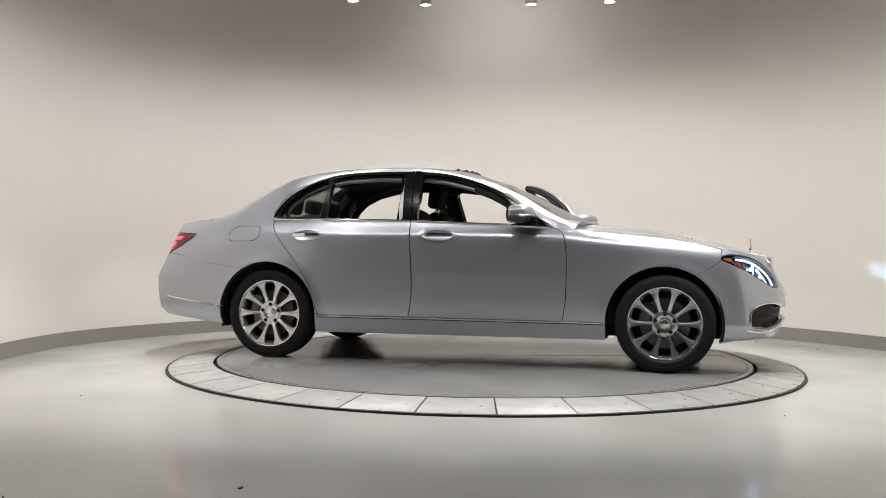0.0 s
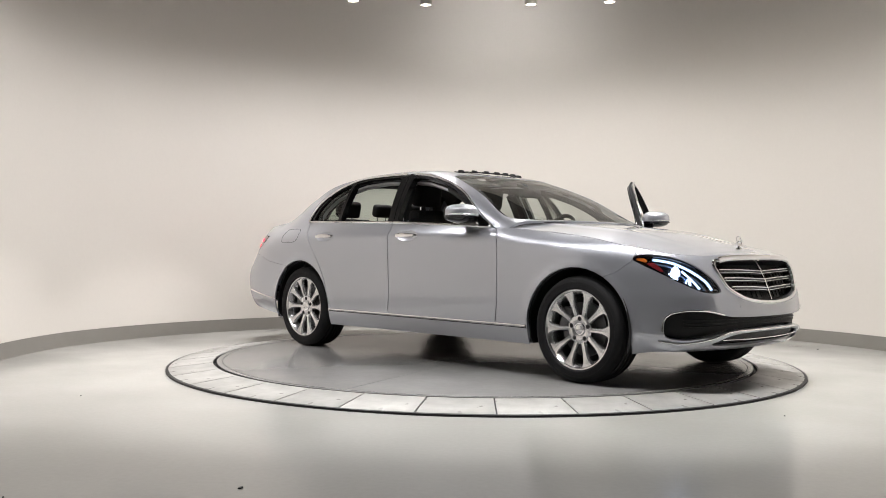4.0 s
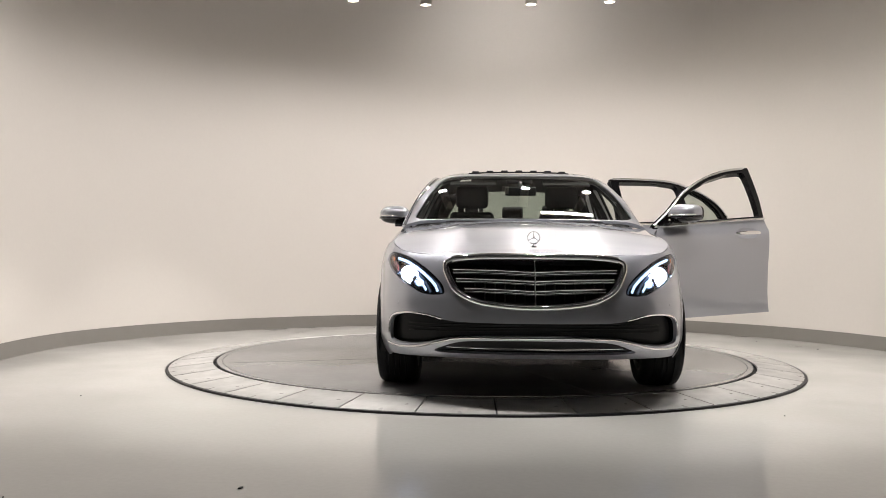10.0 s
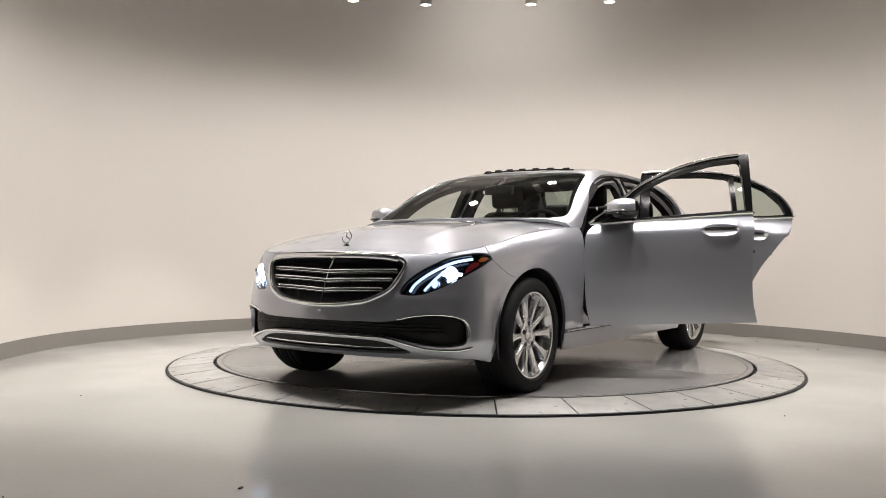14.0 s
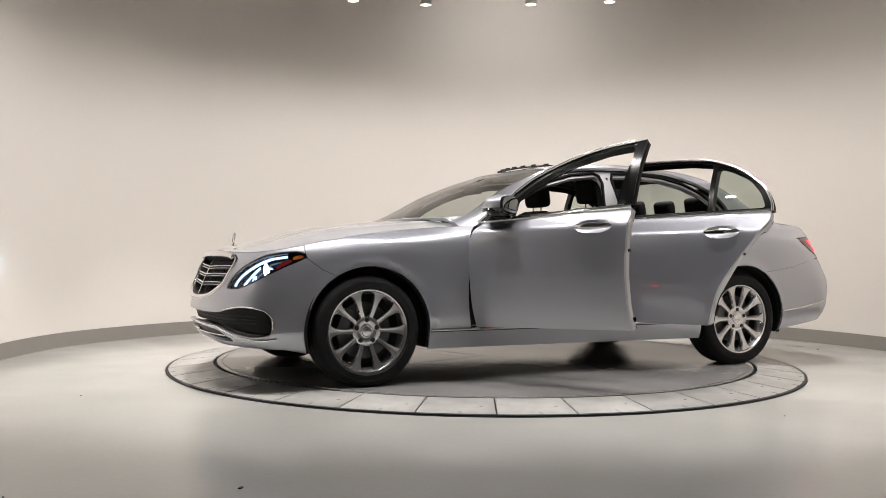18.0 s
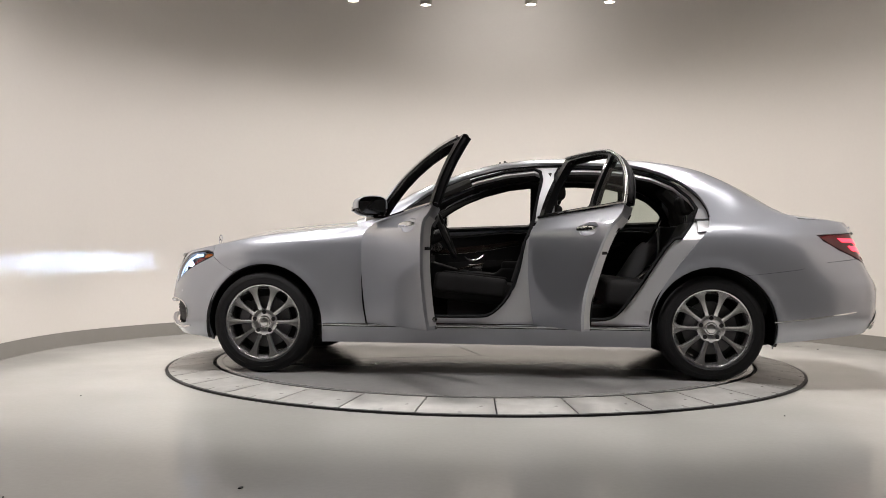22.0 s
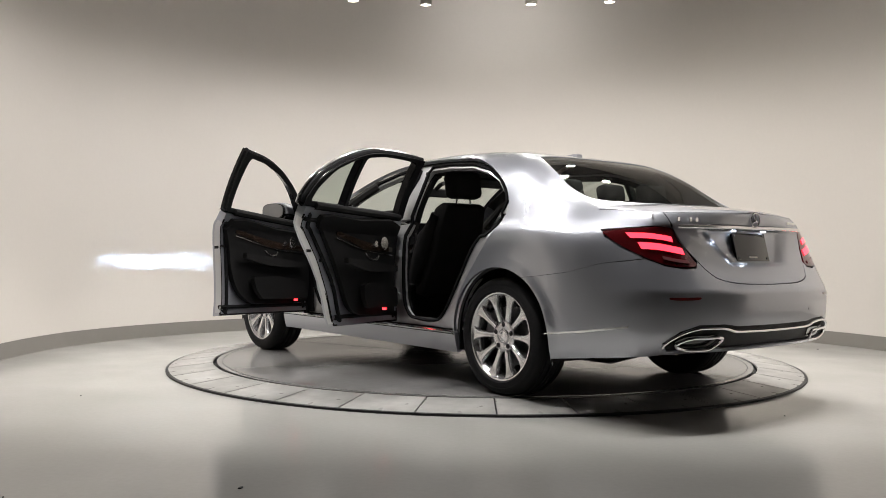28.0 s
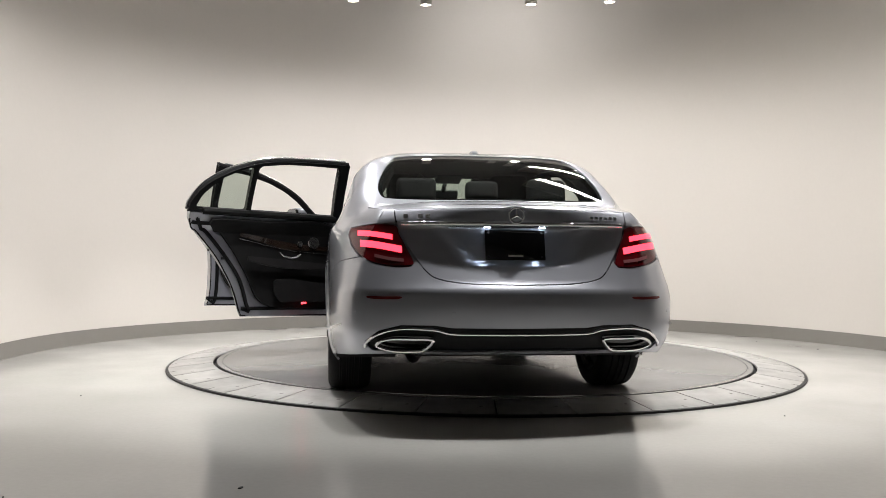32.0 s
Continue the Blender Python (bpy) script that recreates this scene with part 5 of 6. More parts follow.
GRILLE_HALF = [(0, 0.796), (0.2, 0.795), (0.40, 0.788), (0.475, 0.768), (0.498, 0.735), (0.476, 0.668), (0.428, 0.597), (0.315, 0.543), (0.16, 0.519), (0, 0.511)]
HEAD = [(0.838, 0.775), (0.825, 0.800), (0.79, 0.808), (0.70, 0.782), (0.60, 0.722), (0.525, 0.655), (0.497, 0.604), (0.515, 0.586), (0.61, 0.590), (0.70, 0.632), (0.79, 0.700)]
INTAKE_HALF = [(0, 0.434), (0.25, 0.435), (0.45, 0.441), (0.60, 0.470), (0.70, 0.474), (0.775, 0.458), (0.803, 0.42), (0.805, 0.34), (0.78, 0.312), (0.70, 0.303),
               (0.60, 0.316), (0.50, 0.342), (0.40, 0.357), (0.2, 0.362), (0, 0.363)]
SLOT_HALF = [(0, 0.340), (0.25, 0.338), (0.40, 0.330), (0.50, 0.300), (0.53, 0.268), (0.2, 0.262), (0, 0.262)]
TAIL = [(0.818, 0.900), (0.804, 0.936), (0.70, 0.952), (0.605, 0.950), (0.578, 0.905), (0.540, 0.83), (0.512, 0.768), (0.525, 0.752), (0.60, 0.747), (0.70, 0.761), (0.765, 0.793), (0.804, 0.845)]
TRUNK_HALF = [(0.598, 1.028), (0.591, 0.966), (0.552, 0.868), (0.500, 0.785), (0.455, 0.725), (0.40, 0.688), (0.26, 0.666), (0, 0.660)]


def head_loop(side=1, grow=0.0):
    lp = smooth_line([(sy(y, z), z) for y, z in HEAD], 5, True)
    lp = inset(lp, -grow) if grow else lp
    return [(side * a, b) for a, b in lp]


def tail_loop(side=1, grow=0.0):
    lp = smooth_line([(sy(y, z, True), z) for y, z in TAIL], 5, True)
    lp = inset(lp, -grow) if grow else lp
    return [(a if side > 0 else 2 * SLEN - a, b) for a, b in lp]


def edge_run(s0, s1, n=60, dz=0.0):
    return [(s0 + (s1 - s0) * k / n, float(top_z(s0 + (s1 - s0) * k / n)) + dz) for k in range(n + 1)]


def body_panels(car):
    # front bumper with its openings
    s_seam = top_s(1.84)
    left = [(sx(x, z), z) for x, z in densify_open(arc(ARCH_F, -19, 58) + [(1.75, 0.705), (1.832, 0.768), (1.84, 0.80)], 0.03)]
    loop = left + edge_run(s_seam, -s_seam, 90, -0.002) + [(-a, b) for a, b in reversed(left)]
    s_c = sy(0.80, 0.235)
    loop += [(-s_c, 0.232), (-s_c * 0.6, 0.236), (0, 0.236), (s_c * 0.6, 0.236), (s_c, 0.232)]
    gl = mirror_loop(front_bits(smooth_line(GRILLE_HALF, 4)))
    il = mirror_loop(front_bits(smooth_line(INTAKE_HALF, 4)))
    tl = mirror_loop(front_bits(smooth_line(SLOT_HALF, 4)))
    patch("front_bumper", loop, ring, PAINT, car, [gl, il, tl, head_loop(1, 0.004), head_loop(-1, 0.004)], 0.03, 0.02, edge=0.02)

    # hood
    es = np.linspace(top_s(0.80), 0, 50)
    e = ring(es, top_z(es))
    left = [(x - (0.006 if y < 0.5 else 0), max(y - 0.005, 0)) for x, y, z in e]
    rear = [(0.905, 0.0), (0.895, 0.3), (0.86, 0.6), (0.82, 0.75)]
    loop = left + [(a, -b) for a, b in reversed(left[:-1])] + [(a, -b) for a, b in rear[::-1]] + rear[1:]
    patch("hood", loop, hood, PAINT, car, step=0.04, thick=0.012, lift=0.001)

    # boot lid: top and rear face
    es = np.linspace(top_s(-2.050), SLEN, 40)
    e = ring(es, top_z(es))
    left = [(x, max(y - 0.005, 0)) for x, y, z in e]
    loop = left + [(a, -b) for a, b in reversed(left[:-1])]
    loop += [(-2.049, -0.35), (-2.049, 0.0), (-2.049, 0.35)]
    trunk = patch("boot_lid", loop, lid, PAINT, car, step=0.04, thick=0.012, lift=0.001)
    half = [(sy(y, z, True), z) for y, z in densify_open(smooth_line(TRUNK_HALF, 4), 0.02)]
    half = [(s + 0.002, z) for s, z in half]
    s_t = half[0][0]
    loop = half + [(2 * SLEN - a, b) for a, b in reversed(half[:-1])] + edge_run(2 * SLEN - s_t, s_t, 40, -0.001)[1:-1]
    patch("boot_face", loop, boot_skin, PAINT, trunk, (), 0.011, 0.006, edge=0.011)

    # rear bumper
    up = arc(ARCH_R, 199, 120) + [(-1.80, 0.690), (-2.0, 0.715), (-2.2, 0.765)]
    left = [(sx(x, z), z) for x, z in densify_open(up, 0.03)]
    tail = [(sy(y, z, True), z) for y, z in densify_open([(0.773, 0.787), (0.70, 0.751), (0.60, 0.737), (0.525, 0.742)] + smooth_line([(0.500, 0.776), (0.455, 0.719), (0.40, 0.683), (0.26, 0.661), (0, 0.655)], 4), 0.02)]
    top = left + tail
    loop = top + [(2 * SLEN - a, b) for a, b in reversed(top[:-1])]
    s_b = sx(-1.862, 0.247)
    low = [(s_b, 0.246), (sx(-2.15, 0.28), 0.275), (sy(0.74, 0.32, True), 0.31), (sy(0.60, 0.32, True), 0.315), (SLEN, 0.315)]
    diff = [(sy(y, z, True), z) for y, z in densify_open([(0, 0.448), (0.33, 0.450), (0.42, 0.462), (0.58, 0.462), (0.685, 0.432), (0.752, 0.372), (0.71, 0.330), (0, 0.330)], 0.03)]
    dl = diff + [(2 * SLEN - a, b) for a, b in reversed(diff[1:-1])]
    loop += [(2 * SLEN - a, b) for a, b in low] + low[::-1][1:]
    bumper = patch("rear_bumper", loop, ring, PAINT, car, [dl], 0.035, 0.012, edge=0.025)
    patch("diffuser", inset(dl, -0.006), lambda u, v: ring(u, v) + np.array([[0.02, 0, 0]]), BLACK, bumper, step=0.05, label="black plastic lower bumper insert")

    # fenders, quarters, sills
    for side in (1, -1):
        f = arc(ARCH_F, 182, 58.4) + [(1.748, 0.7065), (1.829, 0.7695), (1.837, 0.80)]
        lp = on_side_open(f, side)
        a, b = top_s(1.834), top_s(0.715)
        lp += [(side * s, z) for s, z in edge_run(a, b, 50, -0.001)]
        lp += on_side_open(shift(smooth_line(F_SEAM, 5), 0.006) + [(0.90, 0.337)], side)
        patch("fender", lp, ring, PAINT, car, step=0.035, thick=0.02, edge=0.025)
        q = smooth_line(shift(R_SEAM, -0.007), 5) + arc(ARCH_R, 0, 119.6) + [(-1.80, 0.692), (-2.0, 0.717), (-2.2, 0.767)]
        lp = on_side_open(q, side)
        tl = [(sy(y, z, True), z) for y, z in densify_open([(0.777, 0.791), (0.811, 0.842), (0.825, 0.902), (0.810, 0.942), (0.70, 0.958), (0.598, 0.956), (0.602, 1.027)], 0.02)]
        fold = (lambda s: s) if side > 0 else (lambda s: -s)
        lp += [(fold(s), z) for s, z in tl]
        lp += [(fold(s), z) for s, z in edge_run(tl[-1][0], top_s(-1.457), 60, 0.0005)]
        patch("quarter_panel", lp, ring, PAINT, car, step=0.035, thick=0.02, edge=0.025, blend=soft_joint)
        sl = [(-1.084, 0.206), (1.068, 0.212), (1.066, 0.329), (-1.083, 0.329)]
        sill = patch("sill", on_side(sl, side), ring, PAINT, car, step=0.04, thick=0.03)
        part("sill_trim", tube([skin(x, 0.331, side, 0.003) for x in np.linspace(-1.075, 1.06, 40)], 0.0105, 8), SATIN, sill, "polished chrome sill strip")
        part("sill_gap", tube([skin(x, 0.319, side, 0.000) for x in np.linspace(-1.075, 1.06, 40)], 0.0035, 6), SEAL, sill)
        # skin behind the lamp joints
        bk = [(-2.05, 0.70), (-2.05, 0.97), (-2.25, 0.985)]
        bk = [(sx(x, z), z) for x, z in bk] + [(sy(y, z, True), z) for y, z in ((0.66, 0.985), (0.585, 0.97), (0.47, 0.76), (0.47, 0.70), (0.66, 0.70))]
        patch("tail_panel", [(a if side > 0 else 2 * SLEN - a, z) for a, z in densify(bk, 0.03)], ring, PAINT, car, step=0.04, thick=0.004, lift=-0.024)

    # roof with pillars
    edge = [(x, qy(x, y)) for x, y in ((0.926, 0.3), (0.897, 0.55), (0.868, 0.68))] + [(0.84, GQ), (0.72, GQ)]
    edge += [(x, qz(x, z)) for x, z in DLO_TOP[::-1]]
    edge += [(-1.475, GQ), (-1.7, GQ), (-1.9, GQ), (-2.045, GQ), (-2.045, 0.5)]
    loop = edge + [(x, -q) for x, q in reversed(edge)] + [(0.93, 0.0)]
    ws = [(0.918, 0), (0.908, 0.3), (0.882, 0.52), (0.842, 0.67), (0.775, 0.75), (0.69, 0.758), (0.5, 0.708), (0.3, 0.655), (0.12, 0.608), (0.035, 0.570), (0.03, 0.50), (0.055, 0.25), (0.062, 0)]
    rw = [(-2.036, 0), (-2.028, 0.3), (-1.995, 0.5), (-1.945, 0.605), (-1.88, 0.64), (-1.74, 0.645), (-1.55, 0.59), (-1.43, 0.54), (-1.40, 0.50), (-1.385, 0.25), (-1.38, 0)]
    wsl, rwl = (mirror_loop_q(v) for v in (ws, rw))
    sun = [(-0.06, 0.0), (-0.065, 0.40), (-0.10, 0.44), (-0.92, 0.44), (-0.97, 0.40), (-0.97, 0.0)]
    sun = mirror_loop_q(sun)
    roof = patch("roof", loop, cabin, PAINT, car, [wsl, rwl, sun], 0.03, 0.02, edge=0.025, blend=soft_joint)
    patch("sunroof", inset(sun, 0.004), cabin, GLOSS_BLACK, roof, step=0.05, lift=-0.002, label="dark glass sunroof panel")
    pane(car, "windshield", wsl, GLASS, evenly(0.06, 0.90))
    pane(car, "rear_window", rwl, TINT, evenly(-2.0, -1.40))
    cowl = [(0.95, 0), (0.93, 0.4), (0.87, 0.62), (0.84, 0.62), (0.86, 0.5), (0.885, 0.3), (0.89, 0.0)]
    patch("cowl", mirror_loop_q(cowl), cabin, BLACK, car, step=0.05, lift=-0.012)
    liner = [(0.03, 0.0), (0.03, 0.5), (-0.2, 0.56), (-1.3, 0.55), (-1.36, 0.0)]
    patch("headliner", mirror_loop_q(liner), cabin, HEADLINER, car, [sun], step=0.08, lift=-0.03, label="dark grey fabric headliner")
    # linings along the roof edges
    rail = [p for p in DLO_TOP if -1.40 < p[0] < 0.46]
    inner = [(x, float(np.interp(x, [-1.4, -1.2, 0.03, 0.12, 0.3, 0.5], [0.46, 0.50, 0.50, 0.60, 0.645, 0.69]))) for x in np.linspace(0.46, -1.38, 40)]
    for side in (1, -1):
        lp = [(x, side * qz(x, z)) for x, z in rail] + [(x, side * qy(x, y)) for x, y in inner]
        patch("roof_rail_lining", lp, cabin, HEADLINER, car, step=0.05, thick=0.004, lift=-0.028, label="dark grey lining along the roof edge")
    patch("sunshade", inset(sun, -0.01), cabin, HEADLINER, roof, step=0.08, lift=-0.05)


def densify_open(pts, step):
    out = []
    for a, b in zip(pts, pts[1:]):
        n = max(1, int(math.ceil(math.hypot(b[0] - a[0], b[1] - a[1]) / step)))
        out += [(a[0] + (b[0] - a[0]) * k / n, a[1] + (b[1] - a[1]) * k / n) for k in range(n)]
    return out + [pts[-1]]


def on_side_open(pts, side=1):
    return [(side * sx(x, z), z) for x, z in densify_open(pts, 0.025)]


def mirror_loop_q(half):
    h = [(x, qy(x, y)) for x, y in smooth_line(half, 5)]
    return h + [(x, -q) for x, q in reversed(h[1:-1])]


def pane(car, name, lp, material, sheet):
    g = patch(name, inset(lp, -0.006), cabin, material, car, step=0.05, thick=0.0, lift=-0.004, smooth_as=sheet)
    g.visible_shadow = False
    patch("black_border", inset(lp, -0.004), cabin, GLOSS_BLACK, g, [inset(lp, 0.028)], 0.03, 0.002, lift=-0.008, smooth_as=sheet)
    return g


FRONT_GLASS = [(-0.312, 1.044), (-0.314, 1.392), (-0.14, 1.376), (0.07, 1.325), (0.22, 1.267), (0.34, 1.200), (0.46, 1.110), (0.575, 1.012)]
REAR_GLASS = [(-1.035, 1.060), (-1.025, 1.374), (-0.85, 1.398), (-0.67, 1.402), (-0.452, 1.401), (-0.420, 1.046)]
QUARTER_GLASS = [(-1.415, 1.075), (-1.375, 1.165), (-1.272, 1.276), (-1.14, 1.343), (-1.06, 1.368), (-1.068, 1.064)]


def door(car, side, front, angle=0.0):
    name = "front_door" if front else "rear_door"
    outline = F_DOOR if front else R_DOOR
    if front and angle:  # the open door's leading edge is tucked behind the fender
        outline = F_DOOR_OPEN
    hx, hz = (-0.135, 0.934) if front else (-1.158, 0.932)
    cup = smooth_line([(hx + 0.118, hz), (hx + 0.075, hz + 0.030), (hx, hz + 0.037), (hx - 0.075, hz + 0.030), (hx - 0.118, hz), (hx - 0.075, hz - 0.034), (hx, hz - 0.040), (hx + 0.075, hz - 0.034)], 5, True)
    cup = on_side(cup, side, 0.012)
    mu, mv = (sum(q[k] for q in cup) / len(cup) for k in (0, 1))
    ru = max(abs(q[0] - mu) for q in cup)

    def bowl(u, v):
        r2 = np.clip(((u - mu) / ru) ** 2 + ((v - mv) / 0.040) ** 2, 0, 1)
        return ring(u, v) - normals_of(ring, u, v) * (0.026 * (1 - r2) ** 0.7)[:, None]

    d = patch(name, on_side(outline, side), ring, PAINT, car, [cup], step=0.04, thick=0.055, edge=0.03)
    hinge = Vector((0.765, side * 0.865, 0)) if front else Vector((-0.365, side * 0.865, 0))
    if angle:
        hinge.z = 0.6
        lift = Matrix.Translation((0, 0, 0.008)) @ Matrix.Rotation(radians(1.9 if front else 1.2), 4, "Y") @ Matrix.Rotation(radians(-1.8 if front else -1.2), 4, "X")
        d.matrix_local = Matrix.Translation(hinge) @ Matrix.Rotation(radians(angle), 4, "Z") @ lift @ Matrix.Translation(-hinge)
    # window frame
    if front:
        up = [p for p in DLO_TOP if p[0] > -0.352]
        lp = [(-0.352, 1.036), (-0.366, 1.30), (-0.378, 1.429)] + up + belt_cabin(0.69, -0.352)[1:]
        holes = [FRONT_GLASS]
    else:
        up = [p for p in DLO_TOP if p[0] < -0.39]
        lp = up + [(-0.384, 1.424), (-0.372, 1.30)] + belt_cabin(-0.359, -1.455)
        holes = [REAR_GLASS, QUARTER_GLASS]
    lp = [(x, min(z, 1.432)) for x, z in lp]
    gl = [on_cabin(smooth_corners(h), side) for h in holes]
    patch("window_frame", on_cabin(lp, side), flank, FRAME_BLACK, d, gl, 0.03, 0.045, edge=0.02, label="gloss black window frame")
    patch("frame_lining", on_cabin(lp, side), flank, SEAL, d, [inset(g, -0.003) for g in gl], 0.04, 0.008, lift=-0.0455, edge=0.03, label="matt black inner window frame")
    if angle:
        rim = inset(densify(on_cabin(lp, side), 0.02), 0.012)
        u, v = (np.array([q[k] for q in rim]) for k in (0, 1))
        part("frame_seal", tube([Vector(q) for q in flank(u, v) - normals_of(flank, u, v) * 0.024], 0.018, 8, True), SEAL, d, "black rubber seal round the window frame")
    for g in gl[1:]:
        w = patch("window_pane", inset(g, -0.006), flank, TINT, d, step=0.06, thick=0.0, lift=-0.012)
        w.visible_shadow = False
    # bright trim along the window line
    line = [(x, z) for x, z in (up if front else up)]
    pts = flank(np.array([p[0] for p in line]), np.array([side * qz(*p) for p in line]))
    pts[:, 1] += side * 0.008
    pts[:, 2] += 0.001
    part("bright_trim", tube(pts, 0.009, 8), SATIN, d, "polished chrome window surround")
    bl = belt_cabin(0.68, -0.352) if front else belt_cabin(-0.360, -1.455)
    pts = flank(np.array([p[0] for p in bl]), np.array([side * qz(*p) for p in bl]))
    pts[:, 1] += side * 0.004
    part("belt_trim", tube(pts, 0.010, 6), CHROME, d, "polished chrome belt strip")
    if angle:  # lining that closes the joint between the door trim and the window frame
        inner = [(x, y - side * 0.052, z - 0.012) for x, y, z in pts[(3 if front else 1):-2]]
        part("belt_lining", tube(inner, 0.024, 8), TRIM, d, "black soft lining below the window")
    # handle
    base = ring(np.array([side * sx(hx, hz)]), np.array([hz]))[0]
    hp = smooth_line([(hx + 0.118, base[1] + side * 0.006, hz), (hx + 0.09, base[1] + side * 0.022, hz + 0.001), (hx, base[1] + side * 0.032, hz + 0.002),
                      (hx - 0.09, base[1] + side * 0.024, hz + 0.001), (hx - 0.118, base[1] + side * 0.008, hz)], 5)
    part("handle", tube(hp, [0.006 + 0.010 * math.sin(math.pi * k / (len(hp) - 1)) for k in range(len(hp))], 8, flat=0.55), CHROME, d, "silver pull handle with chrome insert")
    patch("handle_cup", inset(cup, 0.0005), bowl, PAINT, d, step=0.012, thick=0.002, edge=0.012)
    door_inside(d, side, front)
    return d


def smooth_corners(pts, r=0.22):
    """Rounds the corners of an outline."""
    out = []
    n = len(pts)
    for i in range(n):
        p, a, b = (np.array(pts[k]) for k in (i, i - 1, (i + 1) % n))
        ra, rb = (p + (q - p) * min(r, 0.03 / (np.linalg.norm(q - p) + 1e-9)) for q in (a, b))
        out += [tuple((1 - t) ** 2 * ra + 2 * t * (1 - t) * p + t * t * rb) for t in (0, 0.33, 0.67, 1)]
    return out


def wheel(car, x, side):
    """Ten-spoke alloy wheel with its tyre; the outer face looks to +y."""
    prof = [(0.249, 0.100), (0.253, 0.106), (0.252, 0.112), (0.244, 0.110), (0.236, 0.098), (0.226, 0.085), (0.214, 0.03), (0.212, -0.09), (0.246, -0.11)]
    w = part("wheel", lathe(prof, 56, "y"), ALLOY, car, "polished ten-spoke alloy wheel")
    t = [(0.244, -0.100), (0.256, -0.116), (0.285, -0.124), (0.312, -0.120), (0.328, -0.108), (0.3365, -0.088), (0.3385, -0.062), (0.331, -0.060), (0.331, -0.050), (0.3395, -0.048),
         (0.3400, -0.022), (0.331, -0.020), (0.331, -0.010), (0.3400, -0.008), (0.3400, 0.008), (0.331, 0.010), (0.331, 0.020), (0.3400, 0.022), (0.3395, 0.048), (0.331, 0.050), (0.331, 0.060),
         (0.3385, 0.062), (0.3365, 0.088), (0.328, 0.108), (0.312, 0.120), (0.296, 0.1235), (0.294, 0.1215), (0.285, 0.124), (0.268, 0.121), (0.264, 0.1225), (0.256, 0.116), (0.244, 0.100)]
    part("tyre", lathe(t, 72, "y"), TYRE, w, "black rubber tyre")
    bm = bmesh.new()
    rad = [0.076, 0.082, 0.092, 0.11, 0.13, 0.155, 0.18, 0.20, 0.215, 0.226, 0.234, 0.238, 0.246]
    wid = [0.0160, 0.0172, 0.0172, 0.0168, 0.0168, 0.0178, 0.0205, 0.0245, 0.0300, 0.0370, 0.0480, 0.0700, 0.0773]
    dep = [0.081, 0.083, 0.086, 0.089, 0.092, 0.095, 0.098, 0.100, 0.101, 0.102, 0.103, 0.1035, 0.104]
    for k in range(10):
        a = 2 * math.pi * (k + 0.5) / 10 + math.pi / 2
        ca, sa = math.cos(a), math.sin(a)
        rows = []
        for r, h, d in zip(rad, wid, dep):
            c = min(0.006, h * 0.35)
            sec = [(-h, d - 0.040), (-h, d - 0.009), (c - h, d - 0.001), (-0.2 * h, d - 0.002), (0.2 * h, d - 0.002), (h - c, d - 0.001), (h, d - 0.009), (h, d - 0.040)]
            rows.append([bm.verts.new((r * ca - o * sa, y, r * sa + o * ca)) for o, y in sec])
        for p, q in zip(rows, rows[1:]):
            for j in range(7):
                bm.faces.new((p[j], p[j + 1], q[j + 1], q[j]))
        bm.faces.new(rows[0])
    bmesh.ops.recalc_face_normals(bm, faces=bm.faces)
    part("spokes", bm, ALLOY, w)
    part("hub", lathe([(0, 0.080), (0.042, 0.080), (0.045, 0.082), (0.084, 0.082), (0.090, 0.079), (0.091, 0.05), (0.091, 0.03)], 40, "y"), ALLOY, w)
    part("hub_cap", lathe([(0, 0.0865), (0.024, 0.086), (0.027, 0.0845), (0.033, 0.0845), (0.035, 0.086), (0.039, 0.085), (0.041, 0.076)], 32, "y"), SATIN, w, "satin round centre cap")
    for k in range(5):
        a = 2 * math.pi * k / 5 + math.pi / 2
        c = (0.067 * math.cos(a), 0.0815, 0.067 * math.sin(a))
        # black disc on the hub puts the bolt hole's shade into colour
        b = lathe([(0, 0.0022), (0.006, 0.0022), (0.007, 0.0010), (0.0130, 0.0010), (0.0136, 0.0022), (0.0145, 0.0018), (0.0148, -0.01)], 14, "y")
        bmesh.ops.translate(b, verts=b.verts, vec=c)
        part("wheel_bolt", b, BLACK, w, "wheel bolt on a black disc for its shaded hole")
    part("brake_disc", lathe([(0.06, 0.03), (0.17, 0.03), (0.172, 0.028), (0.172, 0.002), (0.17, 0.0), (0.06, 0.0)], 48, "y"), GREYMETAL, w, "grey steel brake disc")
    # flat black disc closes the wheel behind the brake disc
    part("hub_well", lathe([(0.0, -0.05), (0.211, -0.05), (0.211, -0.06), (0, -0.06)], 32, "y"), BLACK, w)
    add = bmesh.new()
    add_box(add, (0.13, 0.03, 0.06), (0.07, 0.06, 0.15), 0.012, Matrix.Rotation(radians(-20), 4, "Y"))
    part("brake_caliper", add, GREYMETAL, w)
    w.matrix_local = pose(x, side * 0.795, 0.335, 0, 0, 0 if side > 0 else 180)
    return w


def build_car():
    car = tagged(empty("car"), "silver four-door sedan with two open doors on the turntable", "car")
    body_panels(car)
    for side in (-1, 1):
        door(car, side, True, -61.6 if side > 0 else 0)
        door(car, side, False, -66.0 if side > 0 else 0)
    exterior_details(car)
    interior(car)
    first = wheel(car, 1.468, 1)
    for x, side in ((-1.468, 1), (1.468, -1), (-1.468, -1)):
        copy_thing(first, pose(x, side * 0.795, 0.335, 0, 0, 0 if side > 0 else 180))
    return car


build_room()
build_debris()
disc = build_turntable()
car = build_car()


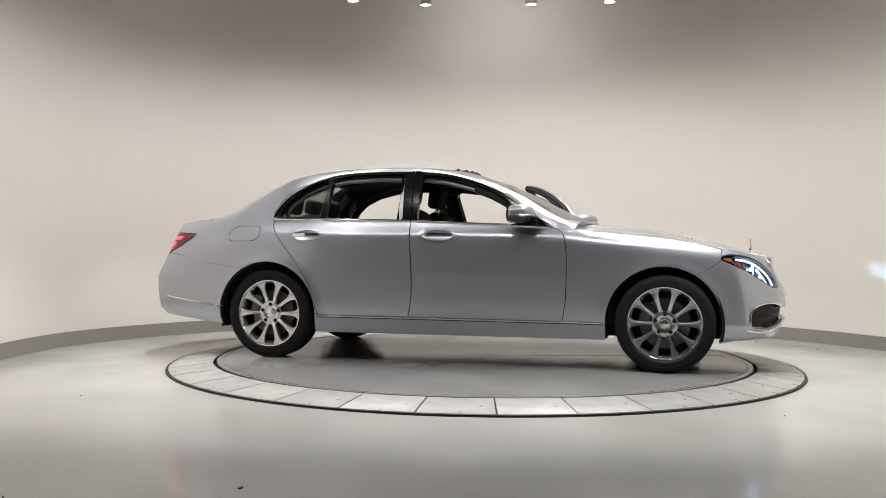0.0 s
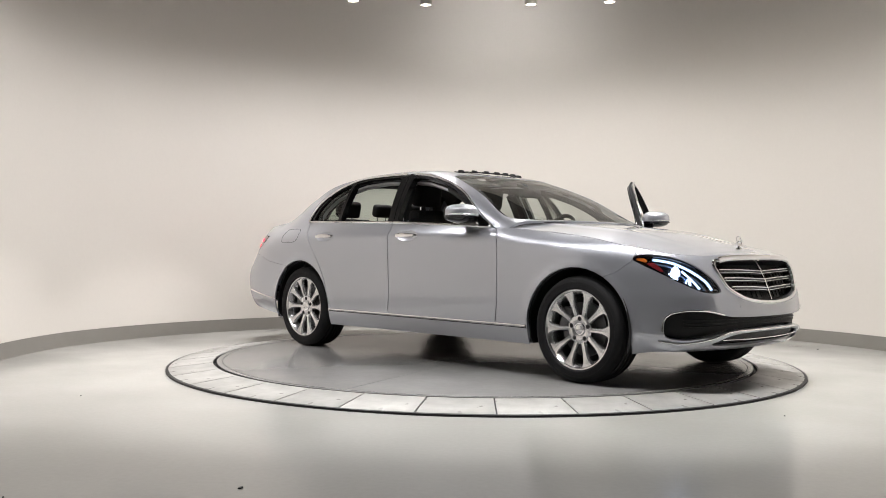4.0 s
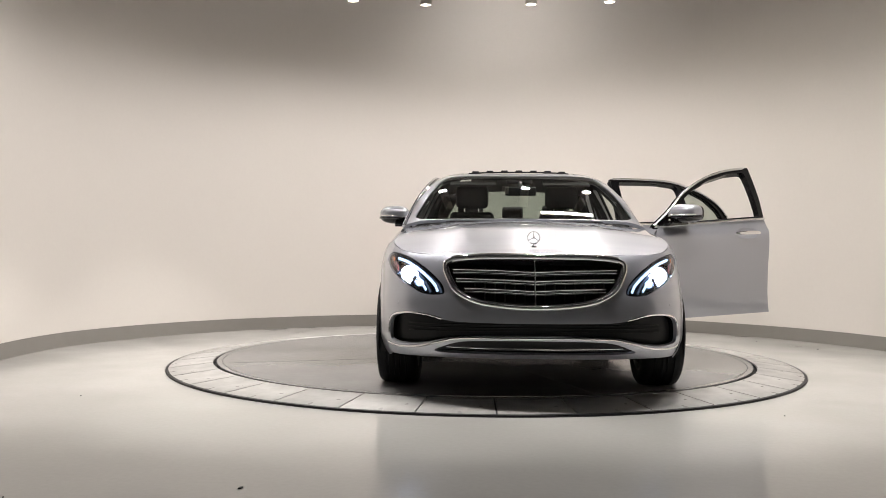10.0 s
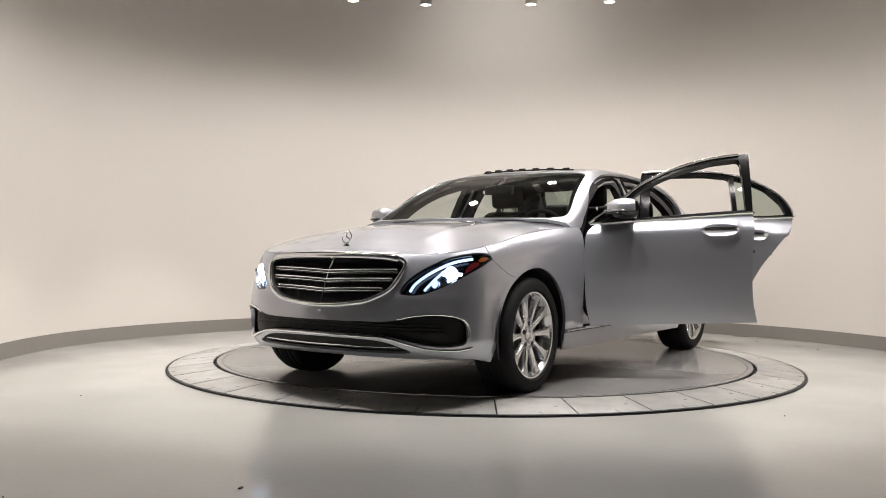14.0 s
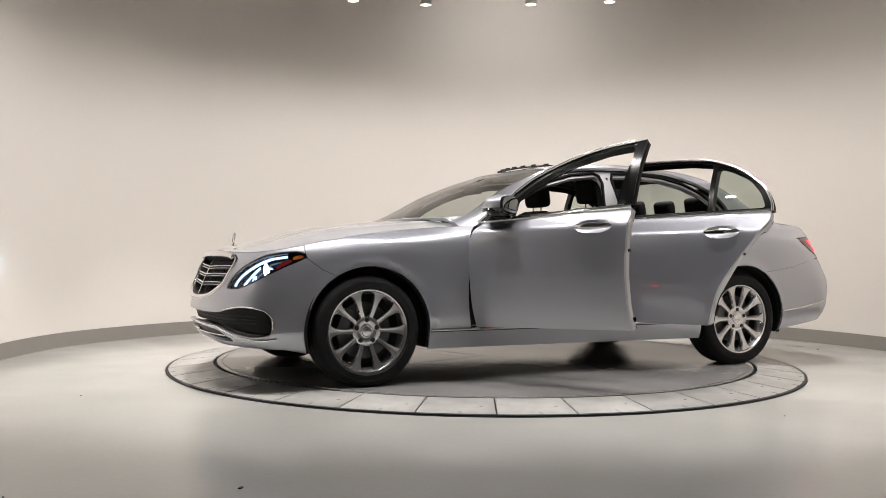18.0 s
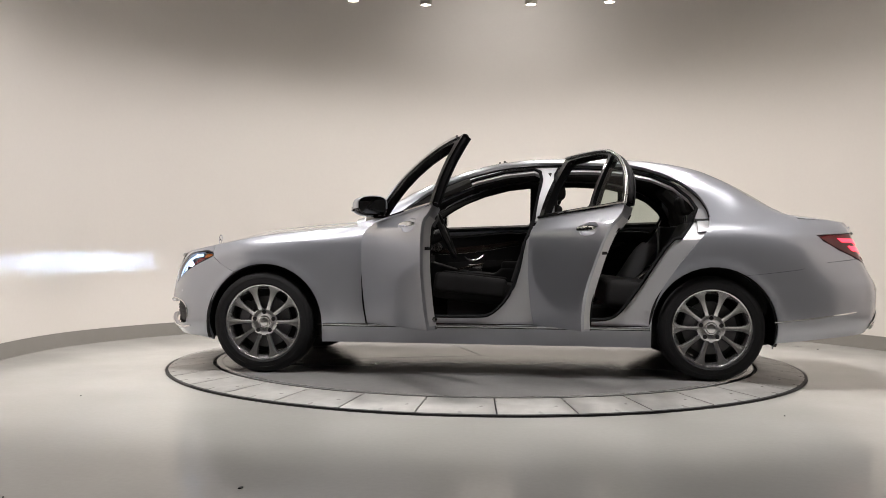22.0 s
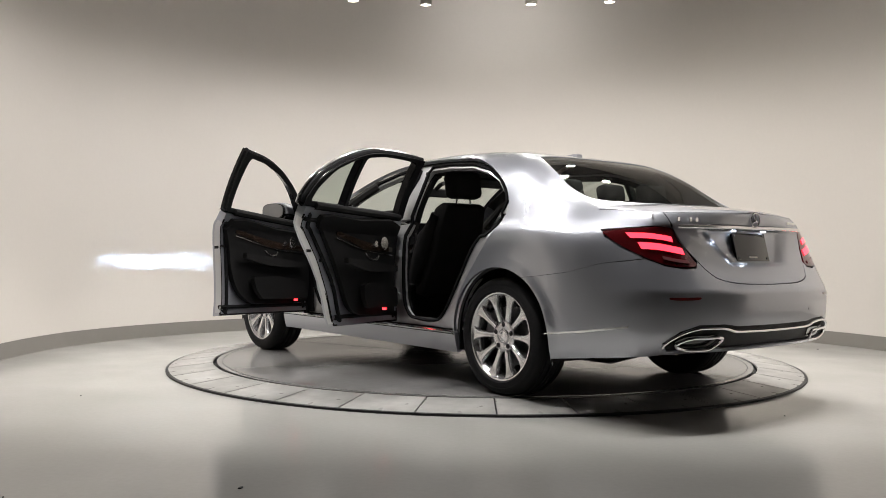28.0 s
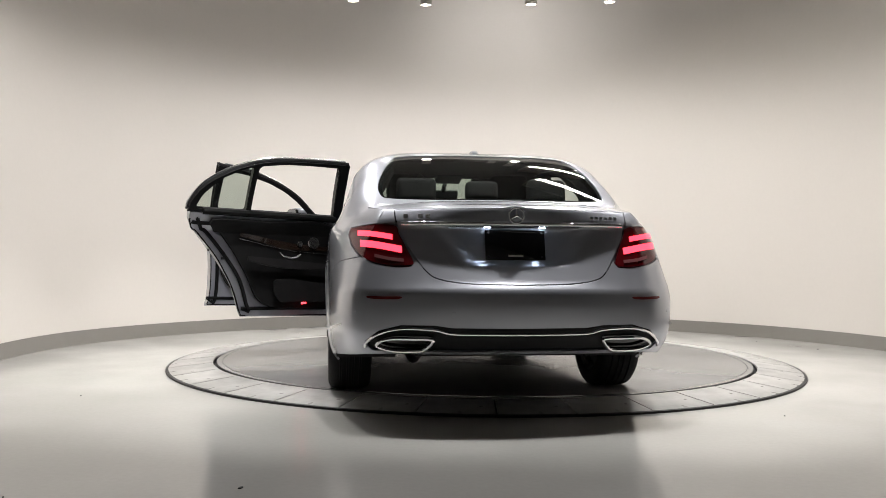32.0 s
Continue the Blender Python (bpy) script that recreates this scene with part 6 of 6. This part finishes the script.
def motions():
    rows, spin = [], []
    for t in range(0, 33):
        a = TURN0 + RATE * t
        m = pose(0, 0, 0, 0, 0, a)
        spin.append((float(t), m))
        p = m @ (OFF + Vector((0, 0, DECK)))
        rows.append((float(t), pose(p.x, p.y, p.z, 0, 0, a)))
    walk(disc, spin)
    walk(car, rows)


motions()
